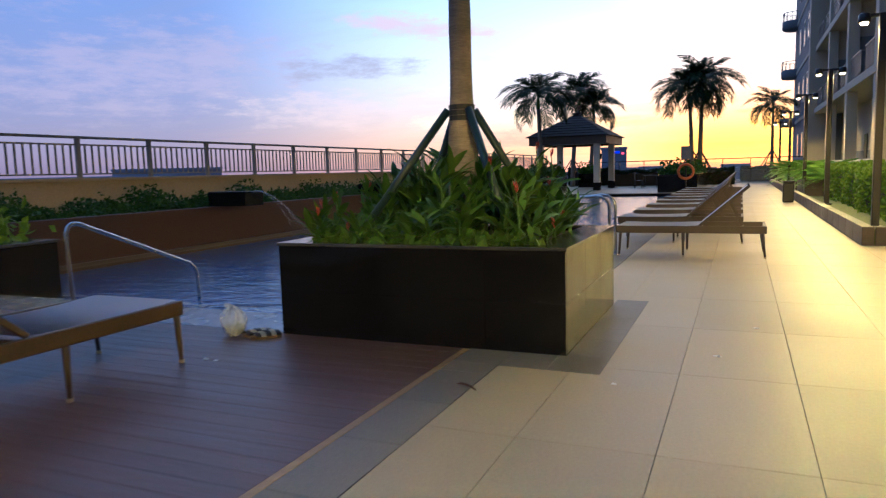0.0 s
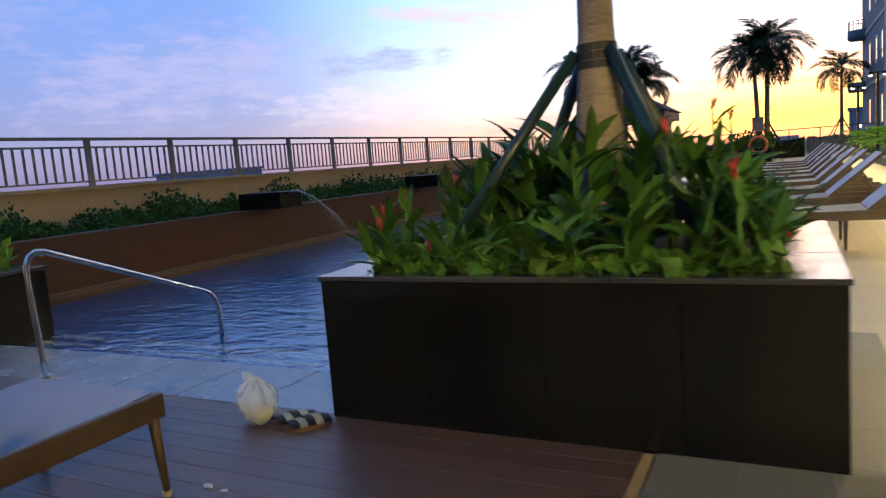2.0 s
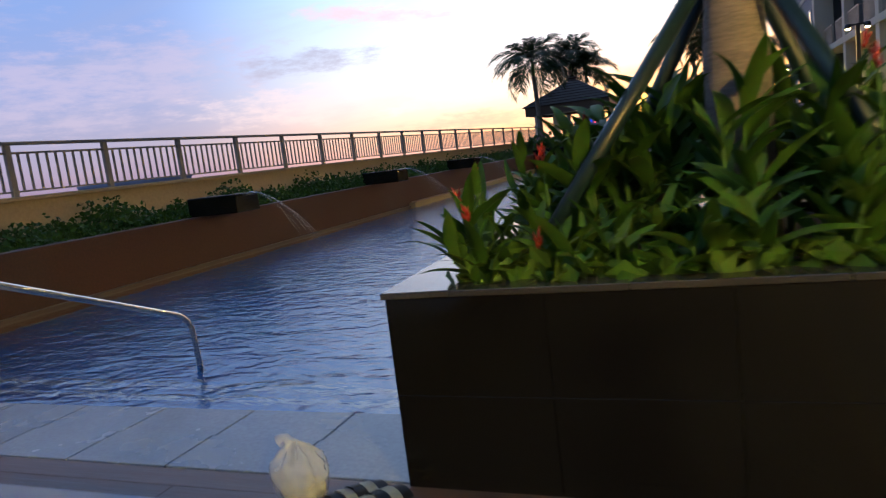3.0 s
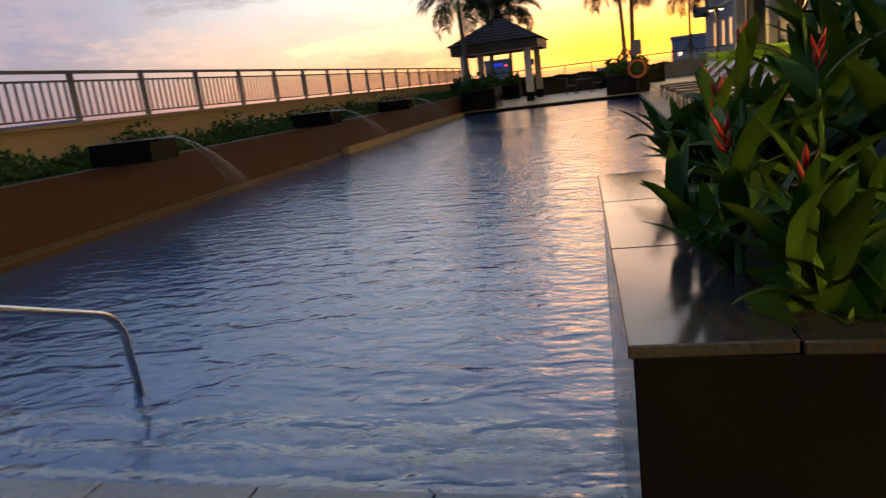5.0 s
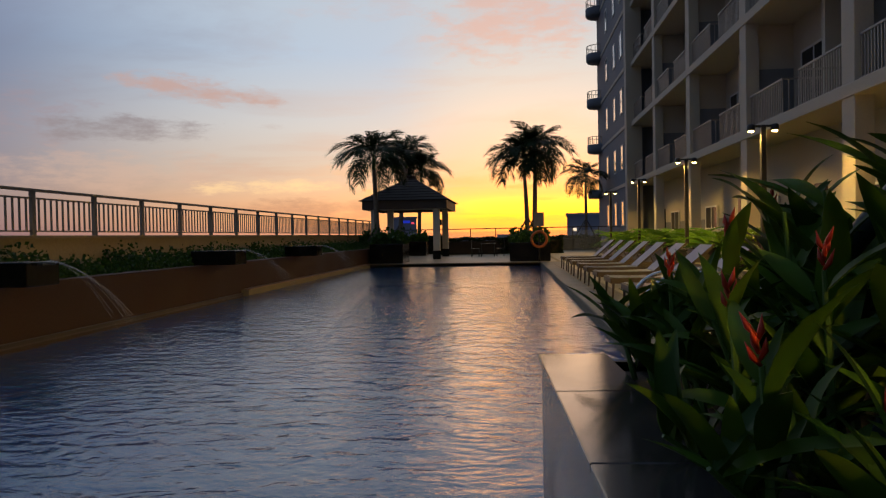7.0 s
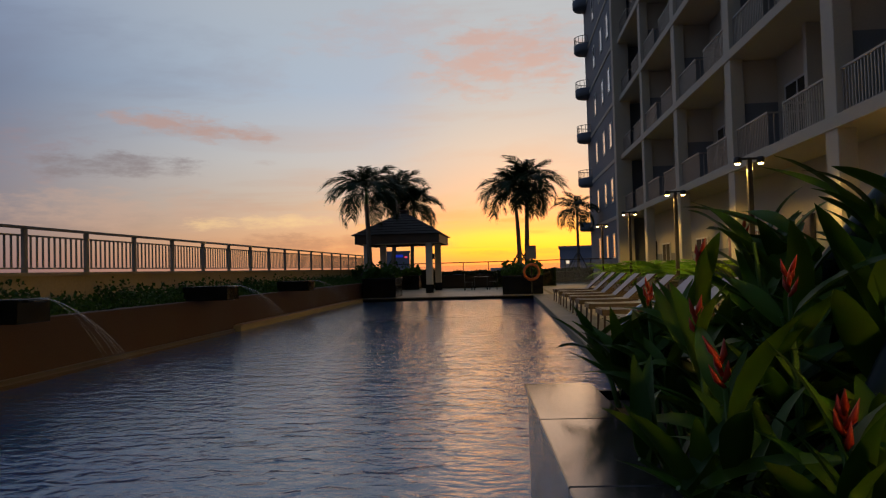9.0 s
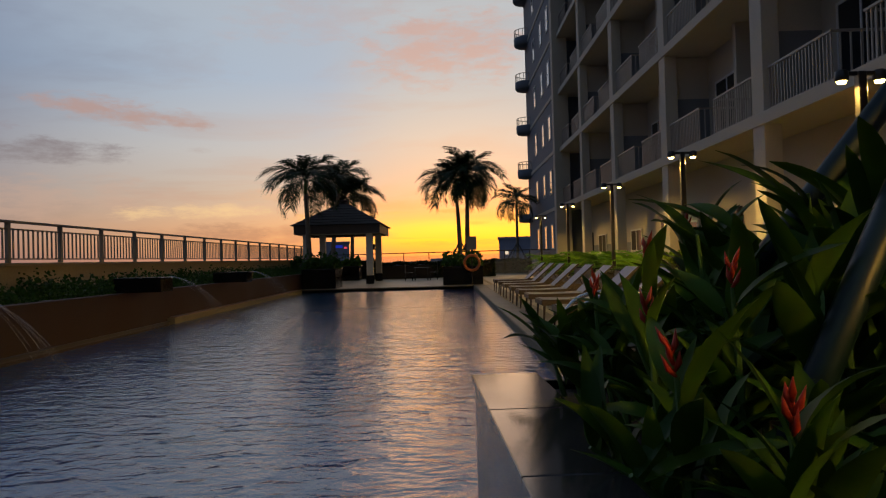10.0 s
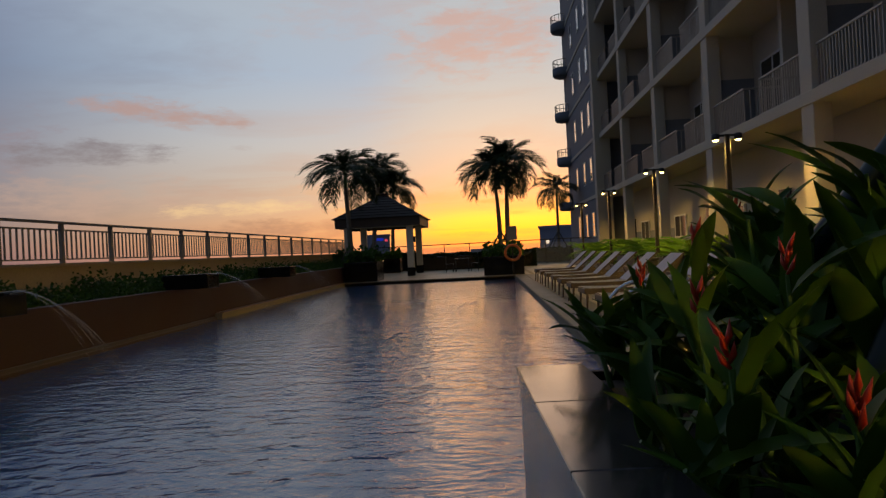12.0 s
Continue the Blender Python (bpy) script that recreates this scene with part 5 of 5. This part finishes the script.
for k, turn in ((0, 22), (1, 30)):
    s = thing("sandal", "cream and black strapped sandal on the deck", "sandal", "pair of sandals", (-2.90 + 0.10 * k, 4.88 - 0.03 * k, 0.0))
    s.rotation_euler = (0, 0, radians(turn - 70))
    bm = bmesh.new()
    n = 22
    outline = []
    for i in range(n):
        a = 2 * math.pi * i / n
        y = 0.125 * math.sin(a)
        outline.append((0.045 * math.cos(a) * (1.0 + 0.16 * math.sin(a)), y))
    lo = [bm.verts.new((x, y, 0.0)) for x, y in outline]
    hi = [bm.verts.new((x, y, 0.028)) for x, y in outline]
    bm.faces.new(list(reversed(lo))), bm.faces.new(hi)
    for i in range(n):
        bm.faces.new((lo[i], lo[(i + 1) % n], hi[(i + 1) % n], hi[i]))
    part("sole", bm, SANDAL, s)
    for y0, mat, nm in ((0.075, SANDAL_DARK, "black toe strap"), (0.035, SANDAL_STRAP, "cream toe strap"), (-0.005, SANDAL_DARK, "black middle strap"), (-0.045, SANDAL_STRAP, "cream middle strap"), (-0.085, SANDAL_DARK, "black heel strap")):
        bm = bmesh.new()
        a = [(0.048 * math.cos(q), 0.020 + (0.045 - 0.15 * abs(y0 - 0.01)) * math.sin(q)) for q in (math.pi * i / 10 for i in range(11))]
        va = [bm.verts.new((x, y0 - 0.019 + 0.4 * x, z)) for x, z in a]
        vb = [bm.verts.new((x, y0 + 0.019 + 0.4 * x, z)) for x, z in a]
        for i in range(10):
            bm.faces.new((va[i], va[i + 1], vb[i + 1], vb[i]))
        bmesh.ops.solidify(bm, geom=bm.faces[:], thickness=0.004)
        part("strap", bm, mat, s, nm, True)

# ---- pieces of floors, walls and pavements ----
TW, TL = 0.64, 1.28
EDGES = (-0.81, -0.34, 0.30, 0.94, 1.58, 2.28)
far_v, far_f = [], []


def flat_tile(x0, y0, x1, y1):
    b = len(far_v)
    far_v.extend([(x0 + 0.003, y0 + 0.003, 0), (x1 - 0.003, y0 + 0.003, 0), (x1 - 0.003, y1 - 0.003, 0), (x0 + 0.003, y1 - 0.003, 0)])
    far_f.append((b, b + 1, b + 2, b + 3))


for x0, x1 in zip(EDGES, EDGES[1:]):
    tile_me = mesh_of("floor_tile", boxes((0.0015, 0.0015, -0.012, x1 - x0 - 0.0015, TL - 0.0015, 0.0), bevel=0.001), TILE)
    for k in range(-5, 40):
        y = -0.30 + TL * k
        if k < 24:
            piece("floor_tile", tile_me, floor, pose(x0, y, 0))
        else:
            flat_tile(x0, y, x1, y + TL)
for i in range(4):
    for k in range(-5, 10):
        flat_tile(2.28 + TW * i, -0.30 + TL * k, 2.28 + TW * (i + 1), -0.30 + TL * (k + 1))
for i in range(-19, 0):
    for k in range(0, 12):
        x, y = -0.34 + TW * i - TW, 34.6 + TL * k
        b = len(far_v)
        far_v += [(x + 0.003, y + 0.003, 0), (x + TW - 0.003, y + 0.003, 0), (x + TW - 0.003, y + TL - 0.003, 0), (x + 0.003, y + TL - 0.003, 0)]
        far_f.append((b, b + 1, b + 2, b + 3))
far_tiles = new("floor_tiles_far", pydata("floor_tiles_far", far_v, far_f, TILE))
far_tiles.parent = floor
far_tiles["kind"] = "stuff"

# litter on the paving: small crumpled scraps and a fallen leaf
SCRAP = material("white_paper_scrap", (0.75, 0.74, 0.70), 0.8, vary=0.05, grain=60, bump=0.2)
for k, (x, y, size) in enumerate(((0.50, 5.29, 0.026), (0.75, 6.21, 0.024), (-0.04, 4.49, 0.020), (-2.80, 4.18, 0.024), (-2.70, 4.17, 0.018))):
    r = random.Random(70 + k)
    t = thing("paper_scrap", "small crumpled white scrap lying on the terrace floor", "litter", "floor litter", (x, y, 0.004))
    bm = bmesh.new()
    bmesh.ops.create_icosphere(bm, subdivisions=2, radius=size)
    for v in bm.verts:
        v.co = Vector((v.co.x * (1 + 0.8 * noise.noise(v.co * 40 + Vector((k, 0, 0)))), v.co.y * 0.6, max(0, v.co.z * 0.35 * (1 + noise.noise(v.co * 60)))))
    part("scrap", bm, SCRAP, t)
t = thing("fallen_leaf", "dry curled brown leaf fallen on the grey border tiles", "leaf", "", (-0.83, 4.15, 0.006))
t.rotation_euler = (0, 0, radians(-100))
v, f = blade(0.15, 0.018, 0.5, 0.5, n=6)
piece("blade", pydata("leaf", v, f, HELI_DRY, True), t, pose(0, -0.07, 0.012, 6, 0, 0))

# grey border tiles round the planter, along the deck and the pool
grey_me = mesh_of("border_tile", boxes((0.002, 0.002, -0.012, 0.338, 0.598, 0.0), bevel=0.0015), TILE_GREY)


def grey(x, y, w, d):
    ob = piece("border_tile", grey_me, floor, pose(x, y, 0.004) @ Matrix.Diagonal((w / 0.34, d / 0.60, 1, 1)))
    return ob


for k in range(21):
    grey(-1.134, -8 + 0.593 * k, 0.326, 0.593)
grey(-1.134, 4.453, 0.326, 0.207)
for k in range(3):
    grey(-1.13 + 0.32 * k, 4.66, 0.32, 0.35)
for k in range(6):
    grey(-0.44, 4.66 + 0.41 * k, 0.29, 0.41)
for k in range(46):
    grey(-1.71, 6.92 + 0.592 * k, 0.45, 0.592)
for k in range(46):
    grey(-1.26, 6.92 + 0.592 * k, 0.45, 0.592)
for k in range(12):
    grey(-9.2 + 0.62 * k, 34.22, 0.62, 0.36)
# deck boards
board_me = mesh_of("plank", boxes((0.001, 0.001, -0.028, 2.579, 0.139, 0.0), bevel=0.0015), PLANK)
for k in range(56):
    y = 5.025 - 0.14 * (k + 1)
    for j in range(4):
        x = -1.187 - 2.58 * (j + 1) + (0.0 if k % 2 else -1.2) * (1 if j > 0 else 0)
        if j == 0 and k % 2 == 0:
            piece("plank", board_me, deck, pose(-1.187 - 2.58 - 1.2, y, 0) @ Matrix.Diagonal((3.78 / 2.58, 1, 1, 1)))
        else:
            piece("plank", board_me, deck, pose(x, y, 0))
# coping stones at the shallow end
cope_me = mesh_of("coping_stone", boxes((0.002, 0.002, -0.05, 0.598, 0.328, 0.0), bevel=0.004), COPING)
coping = setting(part("pool_coping", boxes((-12, 5.03, -0.6, PL_X0, POOL_Y0 - 0.3, -0.05)), GROUT), "wet grey stone coping at the shallow pool end", "coping")
for k in range(15):
    for j in range(2):
        piece("coping_stone", cope_me, coping, pose(PL_X0 - 0.6 * (k + 1) - 0.3 * j * 0, 5.035 + 0.335 * j, 0.0 - 0.008 * j))
# sandy tiles on the wall ledge
ledge_me = mesh_of("ledge_tile", boxes((0.0, 0.004, 0.0, 0.19, 0.296, 0.02), bevel=0.003), LEDGE)
for k in range(46):
    piece("ledge_tile", ledge_me, ledge, pose(-9.4, 20.2 + 0.30 * k, 0.0))
# kerb stones
kerb_me = mesh_of("kerb_stone", boxes((0, 0.003, 0, 0.16, 0.897, 0.28), bevel=0.006), KERB)
for k in range(39):
    piece("kerb_stone", kerb_me, bed, pose(2.288, 12.34 + 0.90 * k, 0))
for k in range(4):
    piece("kerb_stone", kerb_me, bed, pose(2.46 + 0.90 * (k + 1), 12.335, 0, 0, 0, 90))
